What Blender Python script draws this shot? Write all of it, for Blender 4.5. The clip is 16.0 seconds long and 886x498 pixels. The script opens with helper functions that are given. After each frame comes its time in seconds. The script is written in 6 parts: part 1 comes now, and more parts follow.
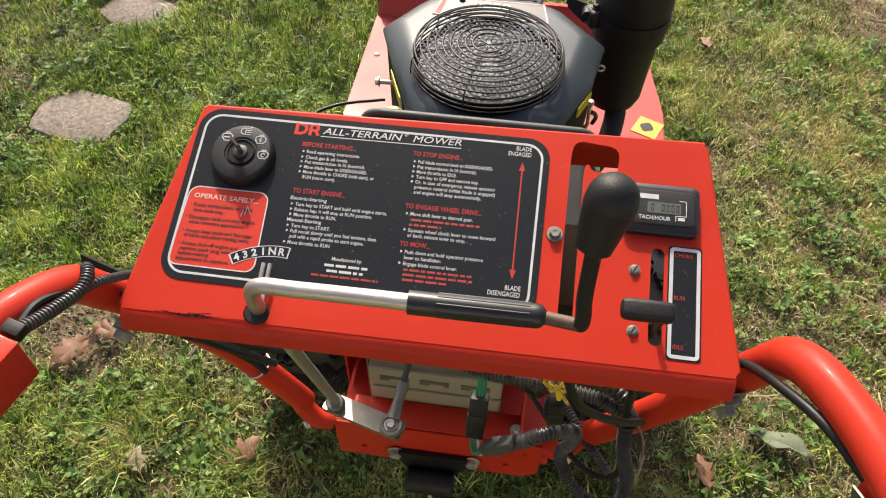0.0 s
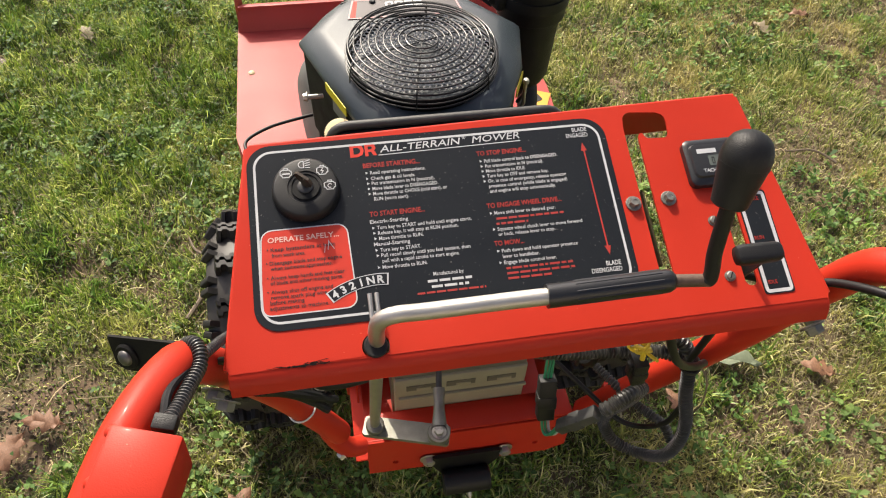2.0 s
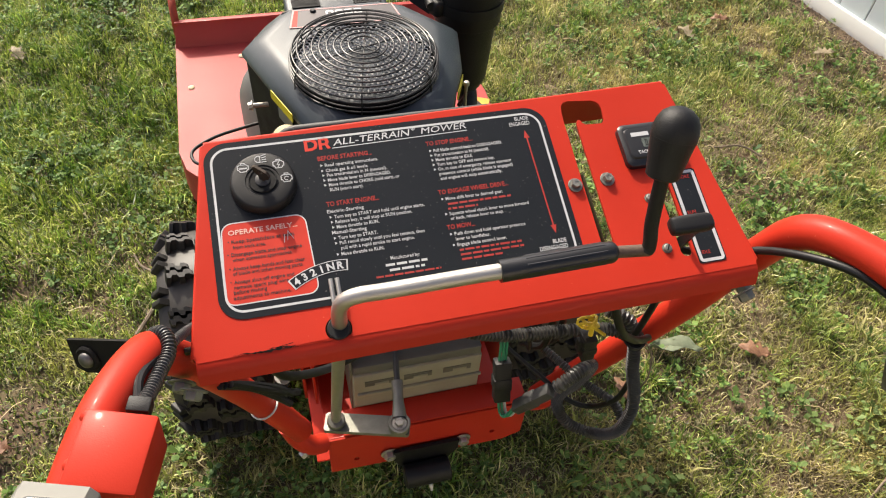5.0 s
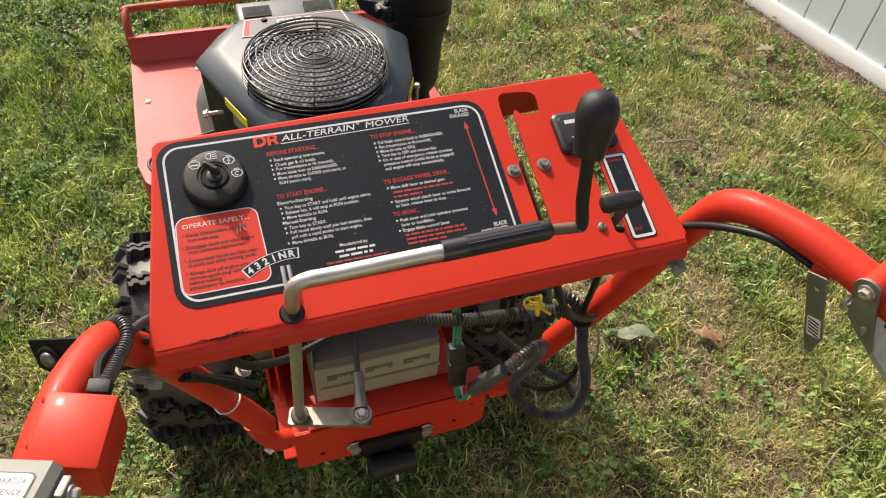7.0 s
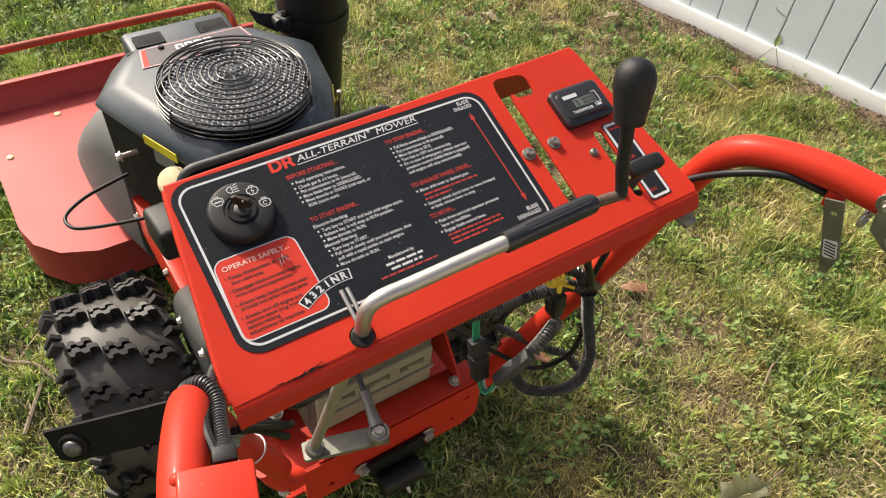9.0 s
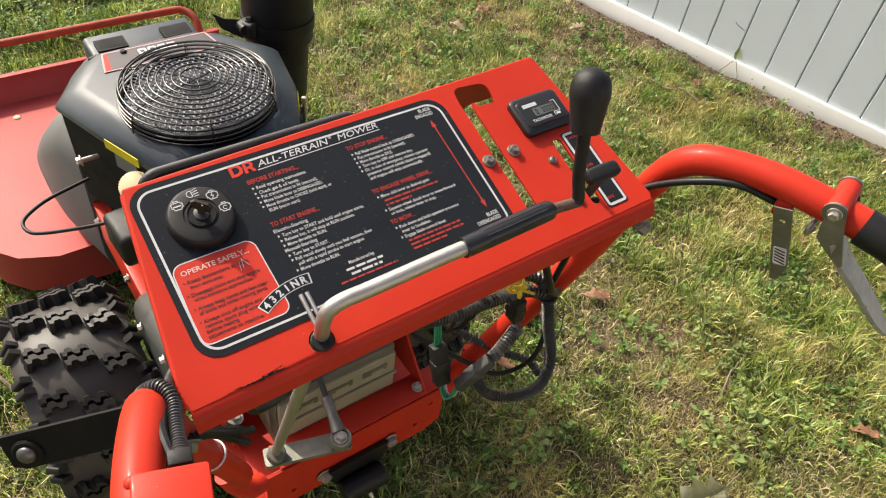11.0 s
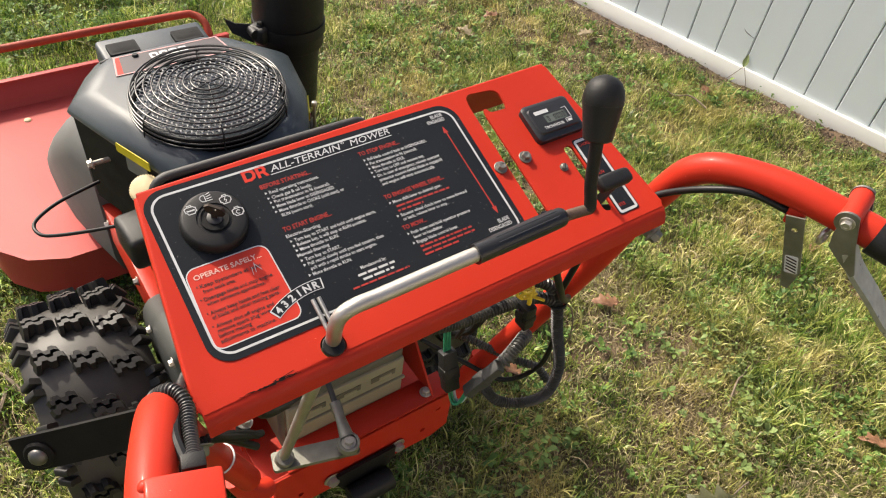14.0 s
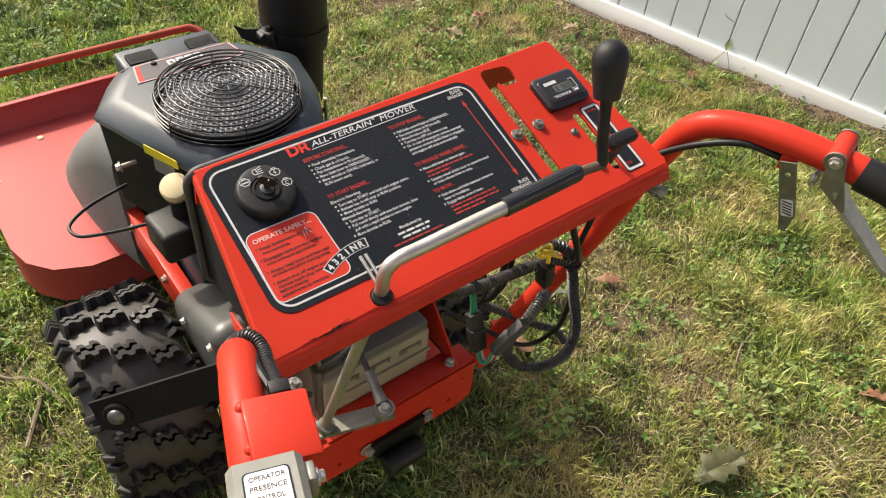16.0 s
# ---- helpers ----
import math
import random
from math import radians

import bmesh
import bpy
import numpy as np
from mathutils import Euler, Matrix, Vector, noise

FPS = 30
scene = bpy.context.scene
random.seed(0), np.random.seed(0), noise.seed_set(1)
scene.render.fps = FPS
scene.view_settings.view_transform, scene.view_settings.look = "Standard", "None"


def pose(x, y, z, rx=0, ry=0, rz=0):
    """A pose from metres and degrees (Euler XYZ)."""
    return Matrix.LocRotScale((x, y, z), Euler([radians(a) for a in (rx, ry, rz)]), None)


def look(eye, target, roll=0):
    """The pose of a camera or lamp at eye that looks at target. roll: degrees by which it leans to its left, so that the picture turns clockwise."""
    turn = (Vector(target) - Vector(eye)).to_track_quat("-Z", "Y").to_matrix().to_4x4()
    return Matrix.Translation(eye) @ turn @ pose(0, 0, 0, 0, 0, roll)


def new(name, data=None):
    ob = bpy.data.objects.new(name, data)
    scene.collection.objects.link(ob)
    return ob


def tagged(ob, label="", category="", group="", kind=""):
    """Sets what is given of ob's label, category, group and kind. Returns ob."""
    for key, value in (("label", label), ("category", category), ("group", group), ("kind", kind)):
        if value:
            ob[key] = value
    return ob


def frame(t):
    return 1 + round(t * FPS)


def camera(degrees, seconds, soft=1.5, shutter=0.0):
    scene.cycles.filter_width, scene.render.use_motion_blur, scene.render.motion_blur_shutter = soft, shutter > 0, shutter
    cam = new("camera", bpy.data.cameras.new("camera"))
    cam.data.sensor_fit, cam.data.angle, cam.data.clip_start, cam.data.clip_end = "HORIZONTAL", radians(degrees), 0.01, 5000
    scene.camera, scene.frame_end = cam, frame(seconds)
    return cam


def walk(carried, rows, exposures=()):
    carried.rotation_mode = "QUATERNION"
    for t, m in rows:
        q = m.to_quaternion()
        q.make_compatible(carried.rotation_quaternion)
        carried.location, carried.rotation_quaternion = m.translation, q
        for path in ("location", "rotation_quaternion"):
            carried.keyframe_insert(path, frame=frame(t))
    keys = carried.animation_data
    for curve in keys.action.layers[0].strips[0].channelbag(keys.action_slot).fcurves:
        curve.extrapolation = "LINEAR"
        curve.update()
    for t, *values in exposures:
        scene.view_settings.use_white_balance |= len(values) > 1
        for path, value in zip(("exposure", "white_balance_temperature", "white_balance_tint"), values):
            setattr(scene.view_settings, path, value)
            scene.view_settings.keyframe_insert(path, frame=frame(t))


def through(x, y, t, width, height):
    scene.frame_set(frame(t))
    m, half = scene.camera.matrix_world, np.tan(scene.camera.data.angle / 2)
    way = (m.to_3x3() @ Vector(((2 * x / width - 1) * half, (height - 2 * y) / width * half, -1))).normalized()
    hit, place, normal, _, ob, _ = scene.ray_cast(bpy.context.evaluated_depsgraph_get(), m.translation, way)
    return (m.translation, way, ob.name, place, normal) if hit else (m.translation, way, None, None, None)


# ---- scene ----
cam = camera(61.3, 16.0, soft=1.1)
# seconds, eye (metres), Euler turn (degrees)
ROWS = [
    (0.0, 0.0677, -0.5572, 1.5182, 39.97, -0.59, 7.86),
    (0.5, 0.0701, -0.5722, 1.5212, 40.11, -0.41, 4.92),
    (1.0, -0.0133, -0.5600, 1.5224, 40.05, -0.65, 0.15),
    (1.5, -0.1239, -0.5515, 1.5180, 39.97, -1.16, -5.16),
    (2.0, -0.1612, -0.5494, 1.5157, 40.02, -1.81, -9.42),
    (2.5, -0.1659, -0.5656, 1.5181, 40.32, -2.43, -11.90),
    (3.0, -0.1655, -0.5873, 1.5202, 40.69, -2.81, -12.96),
    (3.5, -0.1631, -0.5966, 1.5238, 41.04, -2.99, -13.46),
    (4.0, -0.1667, -0.5892, 1.5215, 41.21, -3.08, -13.81),
    (6.5, -0.1912, -0.5980, 1.5234, 42.01, -3.61, -15.53),
    (7.0, -0.1698, -0.6386, 1.5344, 42.38, -3.45, -17.49),
    (7.5, -0.2162, -0.6160, 1.5250, 42.69, -3.34, -21.13),
    (8.0, -0.2839, -0.5680, 1.5148, 42.95, -3.40, -25.80),
    (8.5, -0.3275, -0.5532, 1.5084, 43.17, -3.72, -30.12),
    (9.0, -0.3363, -0.5520, 1.5086, 43.50, -4.26, -33.07),
    (9.5, -0.3340, -0.5688, 1.5165, 43.83, -4.92, -34.33),
    (12.0, -0.3342, -0.5602, 1.5121, 44.35, -6.28, -34.41),
    (12.5, -0.3386, -0.5617, 1.5132, 44.40, -6.27, -34.36),
    (13.0, -0.3363, -0.5627, 1.5152, 44.44, -6.22, -34.38),
    (13.5, -0.3360, -0.5603, 1.5146, 44.49, -6.15, -34.30),
    (14.0, -0.3391, -0.5593, 1.5145, 44.56, -6.16, -33.99),
    (14.5, -0.3591, -0.5681, 1.5137, 44.66, -6.07, -33.39),
    (15.0, -0.3680, -0.6163, 1.5346, 44.91, -5.60, -33.14),
    (15.5, -0.3623, -0.6594, 1.5339, 45.16, -4.82, -34.20),
    (16.0, -0.4241, -0.6078, 1.5262, 45.43, -4.13, -36.79),
]
walk(cam, [(t, pose(x, y, z, a, b, c)) for t, x, y, z, a, b, c in ROWS])

# ---- world and light ----
SUN = Vector((-0.21, 0.70, 0.66)).normalized()
world = bpy.data.worlds.new("world")
scene.world = world
world.use_nodes = True
wn = world.node_tree
sky = wn.nodes.new("ShaderNodeTexSky")
sky.sky_type = "NISHITA"
sky.sun_disc = False
sky.air_density = 0.45
sky.dust_density = 5.0
sky.ozone_density = 0.2
sky.sun_elevation = math.asin(SUN.z)
sky.sun_rotation = math.atan2(SUN.x, SUN.y)
wn.links.new(sky.outputs[0], wn.nodes["Background"].inputs[0])
wn.nodes["Background"].inputs[1].default_value = 0.165
sun = new("sun", bpy.data.lights.new("sun", "SUN"))
sun.data.energy = 3.6
sun.data.angle = radians(0.5)
sun.data.color = (1.0, 0.915, 0.755)
sun.matrix_world = look(SUN * 20, (0, 0, 0))
scene.view_settings.exposure = 0.70


# ---- materials ----
def shader(name, colour, rough=0.5, metal=0.0, tint=None, scale=40.0, amount=0.5, grain=0.0, grain_scale=400.0, spec=0.5, coat=0.0, second=None):
    """A painted or plain surface: two colours mixed by coarse noise, roughness varied by it, and a fine bump."""
    m = bpy.data.materials.new(name)
    m.use_nodes = True
    t = m.node_tree
    b = t.nodes["Principled BSDF"]
    b.inputs["Roughness"].default_value = rough
    b.inputs["Metallic"].default_value = metal
    b.inputs["Specular IOR Level"].default_value = spec
    b.inputs["Coat Weight"].default_value = coat
    b.inputs["Coat Roughness"].default_value = 0.12
    co = t.nodes.new("ShaderNodeTexCoord")
    n = t.nodes.new("ShaderNodeTexNoise")
    n.inputs["Scale"].default_value = scale
    n.inputs["Detail"].default_value = 6
    t.links.new(co.outputs["Object"], n.inputs["Vector"])
    ramp = t.nodes.new("ShaderNodeValToRGB")
    ramp.color_ramp.elements[0].position = 0.5 - amount * 0.5
    ramp.color_ramp.elements[1].position = 0.5 + amount * 0.5
    ramp.color_ramp.elements[0].color = (*(tint or [c * 0.8 for c in colour]), 1)
    ramp.color_ramp.elements[1].color = (*colour, 1)
    t.links.new(n.outputs["Fac"], ramp.inputs["Fac"])
    last = ramp.outputs["Color"]
    if second:
        n2 = t.nodes.new("ShaderNodeTexNoise")
        n2.inputs["Scale"].default_value = second[1]
        n2.inputs["Detail"].default_value = 8
        t.links.new(co.outputs["Object"], n2.inputs["Vector"])
        r2 = t.nodes.new("ShaderNodeValToRGB")
        r2.color_ramp.elements[0].position = second[2]
        r2.color_ramp.elements[1].position = second[2] + 0.08
        t.links.new(n2.outputs["Fac"], r2.inputs["Fac"])
        mix = t.nodes.new("ShaderNodeMixRGB")
        mix.inputs["Color2"].default_value = (*second[0], 1)
        t.links.new(r2.outputs["Color"], mix.inputs["Fac"])
        t.links.new(last, mix.inputs["Color1"])
        last = mix.outputs["Color"]
    t.links.new(last, b.inputs["Base Color"])
    mr = t.nodes.new("ShaderNodeMapRange")
    mr.inputs["To Min"].default_value = max(rough - 0.08, 0.02)
    mr.inputs["To Max"].default_value = min(rough + 0.1, 1)
    t.links.new(n.outputs["Fac"], mr.inputs["Value"])
    t.links.new(mr.outputs["Result"], b.inputs["Roughness"])
    if grain:
        g = t.nodes.new("ShaderNodeTexNoise")
        g.inputs["Scale"].default_value = grain_scale
        g.inputs["Detail"].default_value = 3
        t.links.new(co.outputs["Object"], g.inputs["Vector"])
        bump = t.nodes.new("ShaderNodeBump")
        bump.inputs["Strength"].default_value = grain
        bump.inputs["Distance"].default_value = 0.001
        t.links.new(g.outputs["Fac"], bump.inputs["Height"])
        t.links.new(bump.outputs["Normal"], b.inputs["Normal"])
    return m


def plant(name, stops, dry, scale, gloss=0.45, through=0.35, drier=0.0, lush=0.0):
    """Leaf colour: island by island along a ramp, drawn towards dry colours in patches of the ground."""
    m = bpy.data.materials.new(name)
    m.use_nodes = True
    t = m.node_tree
    b = t.nodes["Principled BSDF"]
    b.inputs["Roughness"].default_value = gloss
    b.inputs["Specular IOR Level"].default_value = 0.40
    geo = t.nodes.new("ShaderNodeNewGeometry")
    ramp = t.nodes.new("ShaderNodeValToRGB")
    while len(ramp.color_ramp.elements) < len(stops):
        ramp.color_ramp.elements.new(0.5)
    for k, c in enumerate(stops):
        ramp.color_ramp.elements[k].position = k / (len(stops) - 1)
        ramp.color_ramp.elements[k].color = (*c, 1)
    co = t.nodes.new("ShaderNodeTexCoord")
    mid = t.nodes.new("ShaderNodeTexNoise")
    mid.inputs["Scale"].default_value = 7
    mid.inputs["Detail"].default_value = 3
    t.links.new(co.outputs["Object"], mid.inputs["Vector"])
    shift = t.nodes.new("ShaderNodeMapRange")
    shift.inputs["From Min"].default_value, shift.inputs["From Max"].default_value = 0.3, 0.7
    shift.inputs["To Min"].default_value, shift.inputs["To Max"].default_value = -0.28, 0.28
    t.links.new(mid.outputs["Fac"], shift.inputs["Value"])
    add = t.nodes.new("ShaderNodeMath")
    t.links.new(geo.outputs["Random Per Island"], add.inputs[0])
    t.links.new(shift.outputs["Result"], add.inputs[1])
    # greener and deeper on the far side of the mower from the fence, drier towards it
    place = t.nodes.new("ShaderNodeSeparateXYZ")
    t.links.new(co.outputs["Object"], place.inputs[0])
    slant = t.nodes.new("ShaderNodeMath")
    slant.operation = "MULTIPLY_ADD"
    slant.inputs[1].default_value = -0.7
    t.links.new(place.outputs["Y"], slant.inputs[0])
    t.links.new(place.outputs["X"], slant.inputs[2])
    tone = t.nodes.new("ShaderNodeMapRange")
    tone.inputs["From Min"].default_value, tone.inputs["From Max"].default_value = -1.6, 0.0
    tone.inputs["To Min"].default_value, tone.inputs["To Max"].default_value = -0.08, 0.03
    t.links.new(slant.outputs[0], tone.inputs["Value"])
    both = t.nodes.new("ShaderNodeMath")
    t.links.new(add.outputs[0], both.inputs[0])
    t.links.new(tone.outputs["Result"], both.inputs[1])
    t.links.new(both.outputs[0], ramp.inputs["Fac"])
    n = t.nodes.new("ShaderNodeTexNoise")
    n.inputs["Scale"].default_value = scale
    n.inputs["Detail"].default_value = 4
    t.links.new(co.outputs["Object"], n.inputs["Vector"])
    r2 = t.nodes.new("ShaderNodeValToRGB")
    r2.color_ramp.elements[0].position = 0.52
    r2.color_ramp.elements[1].position = 0.76
    r2.color_ramp.elements[1].color = (0.8, 0.8, 0.8, 1)
    far = t.nodes.new("ShaderNodeMapRange")
    far.inputs["From Min"].default_value, far.inputs["From Max"].default_value = -1.3, 0.2
    far.inputs["To Min"].default_value, far.inputs["To Max"].default_value = drier - 0.14, drier
    t.links.new(slant.outputs[0], far.inputs["Value"])
    more = t.nodes.new("ShaderNodeMath")
    t.links.new(n.outputs["Fac"], more.inputs[0])
    t.links.new(far.outputs["Result"], more.inputs[1])
    t.links.new(more.outputs[0], r2.inputs["Fac"])
    mix = t.nodes.new("ShaderNodeMixRGB")
    mix.inputs["Color2"].default_value = (*dry, 1)
    t.links.new(r2.outputs["Color"], mix.inputs["Fac"])
    t.links.new(ramp.outputs["Color"], mix.inputs["Color1"])
    green = t.nodes.new("ShaderNodeMixRGB")
    green.blend_type = "MULTIPLY"
    green.inputs["Color2"].default_value = (0.88, 1.0, 0.60, 1)
    side = t.nodes.new("ShaderNodeMapRange")
    side.inputs["From Min"].default_value, side.inputs["From Max"].default_value = -1.4, -0.5
    side.inputs["To Min"].default_value, side.inputs["To Max"].default_value = lush, 0.0
    t.links.new(slant.outputs[0], side.inputs["Value"])
    t.links.new(side.outputs["Result"], green.inputs["Fac"])
    t.links.new(mix.outputs["Color"], green.inputs["Color1"])
    t.links.new(green.outputs["Color"], b.inputs["Base Color"])
    tr = t.nodes.new("ShaderNodeBsdfTranslucent")
    t.links.new(green.outputs["Color"], tr.inputs["Color"])
    ms = t.nodes.new("ShaderNodeMixShader")
    ms.inputs["Fac"].default_value = through
    t.links.new(b.outputs["BSDF"], ms.inputs[1])
    t.links.new(tr.outputs["BSDF"], ms.inputs[2])
    t.links.new(ms.outputs["Shader"], t.nodes["Material Output"].inputs["Surface"])
    return m


RED = shader("red_powder_coat", (0.465, 0.0325, 0.0165), 0.40, tint=(0.40, 0.027, 0.013), scale=9, amount=0.6, grain=0.12, grain_scale=900, coat=0.03, spec=0.12, second=((0.66, 0.26, 0.17), 330, 0.735))
RED_DECK = shader("red_deck_paint", (0.39, 0.052, 0.047), 0.52, tint=(0.33, 0.038, 0.032), scale=7, amount=0.6, grain=0.15, grain_scale=700, coat=0.04, spec=0.3)
DECAL = shader("black_decal_film", (0.0088, 0.0106, 0.0132), 0.33, spec=0.15, tint=(0.0165, 0.0185, 0.021), scale=11, amount=0.55, grain=0.05, second=((0.16, 0.15, 0.135), 380, 0.675))
DECAL_WHITE = shader("white_print", (0.50, 0.505, 0.51), 0.55, spec=0.25, scale=60)
DECAL_RED = shader("red_print", (0.50, 0.034, 0.018), 0.5, spec=0.22, scale=40, tint=(0.42, 0.03, 0.016))
DECK_BAR = shader("weathered_red_paint", (0.40, 0.055, 0.028), 0.55, tint=(0.27, 0.05, 0.025), scale=22, amount=0.5, grain=0.3, spec=0.3, second=((0.16, 0.07, 0.04), 60, 0.66))
BELT = shader("dusty_grey_cover", (0.115, 0.118, 0.120), 0.6, tint=(0.14, 0.138, 0.13), scale=9, amount=0.6, grain=0.2, spec=0.2)
RED_TYPE = shader("dull_red_print", (0.36, 0.034, 0.025), 0.55, spec=0.2, scale=40, tint=(0.27, 0.026, 0.02))
PINK_PRINT = shader("pink_print_on_red", (0.66, 0.42, 0.36), 0.55, spec=0.25, scale=60)
DECAL_DARK = shader("dark_print", (0.03, 0.012, 0.010), 0.5)
BLACK = shader("black_plastic", (0.009, 0.0088, 0.0086), 0.45, spec=0.28, tint=(0.014, 0.0137, 0.0133), scale=25, grain=0.35, grain_scale=1200)
BLACK_SHINY = shader("black_gloss_rubber", (0.010, 0.010, 0.011), 0.33, tint=(0.018, 0.018, 0.018), scale=20, grain=0.1)
SHROUD = shader("black_shroud", (0.029, 0.039, 0.048), 0.42, spec=0.42, tint=(0.041, 0.052, 0.060), scale=12, amount=0.7, grain=0.25, grain_scale=1500)
TANK = shader("grained_black_tank", (0.007, 0.007, 0.0072), 0.68, spec=0.2, tint=(0.013, 0.013, 0.013), scale=30, grain=0.4, grain_scale=420)
STEEL = shader("zinc_steel", (0.50, 0.48, 0.44), 0.48, 0.92, tint=(0.40, 0.38, 0.34), scale=45, amount=0.6, grain=0.25, grain_scale=300)
RUSTY = shader("dull_rusty_steel", (0.15, 0.10, 0.075), 0.6, 0.4, tint=(0.08, 0.05, 0.036), scale=120, amount=0.5, grain=0.3)
GALV = shader("galvanised_plate", (0.27, 0.265, 0.235), 0.5, 0.8, tint=(0.17, 0.165, 0.14), scale=60, amount=0.5, grain=0.2)
BATTERY = shader("grey_battery_case", (0.29, 0.27, 0.19), 0.55, tint=(0.22, 0.205, 0.145), scale=14, amount=0.7, grain=0.1)
BATTERY_LID = shader("dusty_battery_lid", (0.12, 0.118, 0.098), 0.5, tint=(0.09, 0.088, 0.074), scale=14)
GUARD = shader("black_wire_coating", (0.012, 0.012, 0.0125), 0.36, spec=0.45)
LUG = shader("worn_tread_rubber", (0.021, 0.0195, 0.0175), 0.5, spec=0.35, tint=(0.014, 0.013, 0.012), scale=16, amount=0.6, grain=0.15, grain_scale=350)
RUBBER = shader("dusty_tyre_rubber", (0.046, 0.041, 0.035), 0.5, spec=0.4, tint=(0.032, 0.029, 0.025), scale=16, amount=0.6, grain=0.12, grain_scale=350)
DUSTY_BLACK = shader("dusty_black_plastic", (0.055, 0.054, 0.050), 0.55, tint=(0.030, 0.030, 0.029), scale=30, grain=0.2)
WIRE = shader("black_cable", (0.010, 0.010, 0.0105), 0.45, spec=0.3, scale=30)
CONDUIT = shader("black_conduit", (0.020, 0.020, 0.0205), 0.36, tint=(0.050, 0.047, 0.042), scale=35, amount=0.5)
GREEN = shader("green_wire", (0.02, 0.22, 0.11), 0.45)
YELLOW = shader("yellow_tie", (0.70, 0.50, 0.03), 0.5)
YELLOW_TAG = shader("yellow_label", (0.62, 0.52, 0.02), 0.5)
ORANGE = shader("orange_warning", (0.75, 0.34, 0.02), 0.5)
CREAM = shader("cream_plastic", (0.66, 0.56, 0.34), 0.55, tint=(0.56, 0.46, 0.26), scale=50)
DISPLAY = shader("grey_liquid_crystal", (0.10, 0.115, 0.10), 0.25)
LABEL = shader("white_label", (0.62, 0.63, 0.62), 0.45, scale=50)
VINYL = shader("white_vinyl", (0.70, 0.775, 0.80), 0.42, tint=(0.68, 0.75, 0.775), scale=3, amount=0.8, grain=0.05)
VINYL_DIRTY = shader("soiled_white_vinyl", (0.86, 0.88, 0.855), 0.5, tint=(0.83, 0.82, 0.75), scale=4, amount=0.6, second=((0.62, 0.55, 0.43), 22, 0.73))
STONE = shader("worn_paver", (0.215, 0.175, 0.143), 0.9, tint=(0.11, 0.09, 0.075), scale=70, amount=0.3, grain=1.0, grain_scale=120, second=((0.42, 0.38, 0.33), 150, 0.61))
DRY_LEAF = shader("dry_leaf", (0.24, 0.115, 0.055), 0.6, tint=(0.12, 0.058, 0.03), scale=45, amount=0.5, grain=0.3)
PALE_LEAF = shader("pale_leaf", (0.26, 0.21, 0.13), 0.7, tint=(0.17, 0.135, 0.08), scale=45, amount=0.5, grain=0.3)
TWIG = shader("grey_twig", (0.20, 0.155, 0.11), 0.85, tint=(0.13, 0.10, 0.07), scale=60, grain=0.6)
SCUFF = shader("dark_scuff", (0.012, 0.007, 0.006), 0.8, spec=0.1)
SOIL = shader("bare_soil", (0.18, 0.125, 0.082), 0.95, spec=0.2, tint=(0.10, 0.068, 0.044), scale=6, amount=0.5, grain=1.0, grain_scale=110, second=((0.115, 0.09, 0.05), 3.1, 0.47))
CRUMB = plant("soil_crumb", [(0.05, 0.036, 0.025), (0.10, 0.074, 0.052), (0.22, 0.175, 0.13)], (0.13, 0.095, 0.065), 3.0, 0.9, 0.0)
GRASS = plant("lawn_grass", [(0.030, 0.06, 0.012), (0.13, 0.20, 0.032), (0.37, 0.43, 0.085), (0.78, 0.72, 0.34)], (0.58, 0.47, 0.19), 3.4, 0.32, 0.42, 0.06, 1.0)
CLOVER = plant("clover_leaf", [(0.045, 0.10, 0.022), (0.12, 0.21, 0.045), (0.24, 0.36, 0.09)], (0.24, 0.29, 0.10), 1.5, 0.62, 0.3)
TUFT = plant("fresh_grass", [(0.10, 0.22, 0.035), (0.22, 0.38, 0.055), (0.38, 0.52, 0.11)], (0.42, 0.46, 0.15), 1.5, 0.38, 0.4, 0.08)
LAWN = shader("distant_lawn", (0.115, 0.125, 0.037), 0.95, spec=0.1, tint=(0.06, 0.076, 0.02), scale=5, amount=0.5, grain=1.0, grain_scale=60, second=((0.15, 0.13, 0.055), 2.3, 0.60))
THATCH = plant("matted_thatch", [(0.045, 0.042, 0.02), (0.18, 0.15, 0.08), (0.12, 0.14, 0.05), (0.62, 0.54, 0.33)], (0.30, 0.24, 0.14), 1.6, 0.6, 0.28, 0.06, 0.8)
STRAW = plant("dead_grass", [(0.46, 0.37, 0.20), (0.20, 0.15, 0.08), (0.58, 0.50, 0.30)], (0.38, 0.30, 0.16), 3.0, 0.7, 0.2)


# ---- building helpers ----
def part(name, bm, material, parent, label="", smooth=True, sharp=38):
    """One mesh object out of a bmesh, under a thing or a part."""
    bmesh.ops.recalc_face_normals(bm, faces=bm.faces)
    me = bpy.data.meshes.new(name)
    bm.to_mesh(me)
    bm.free()
    me.materials.append(material)
    if smooth:
        me.shade_smooth()
        me.set_sharp_from_angle(angle=radians(sharp))
    ob = new(name, me)
    if parent:
        ob.parent = parent
    return tagged(ob, label)


def empty(name, label, category, group="", place=(0, 0, 0)):
    ob = new(name)
    ob.location = place
    return tagged(ob, label, category, group)


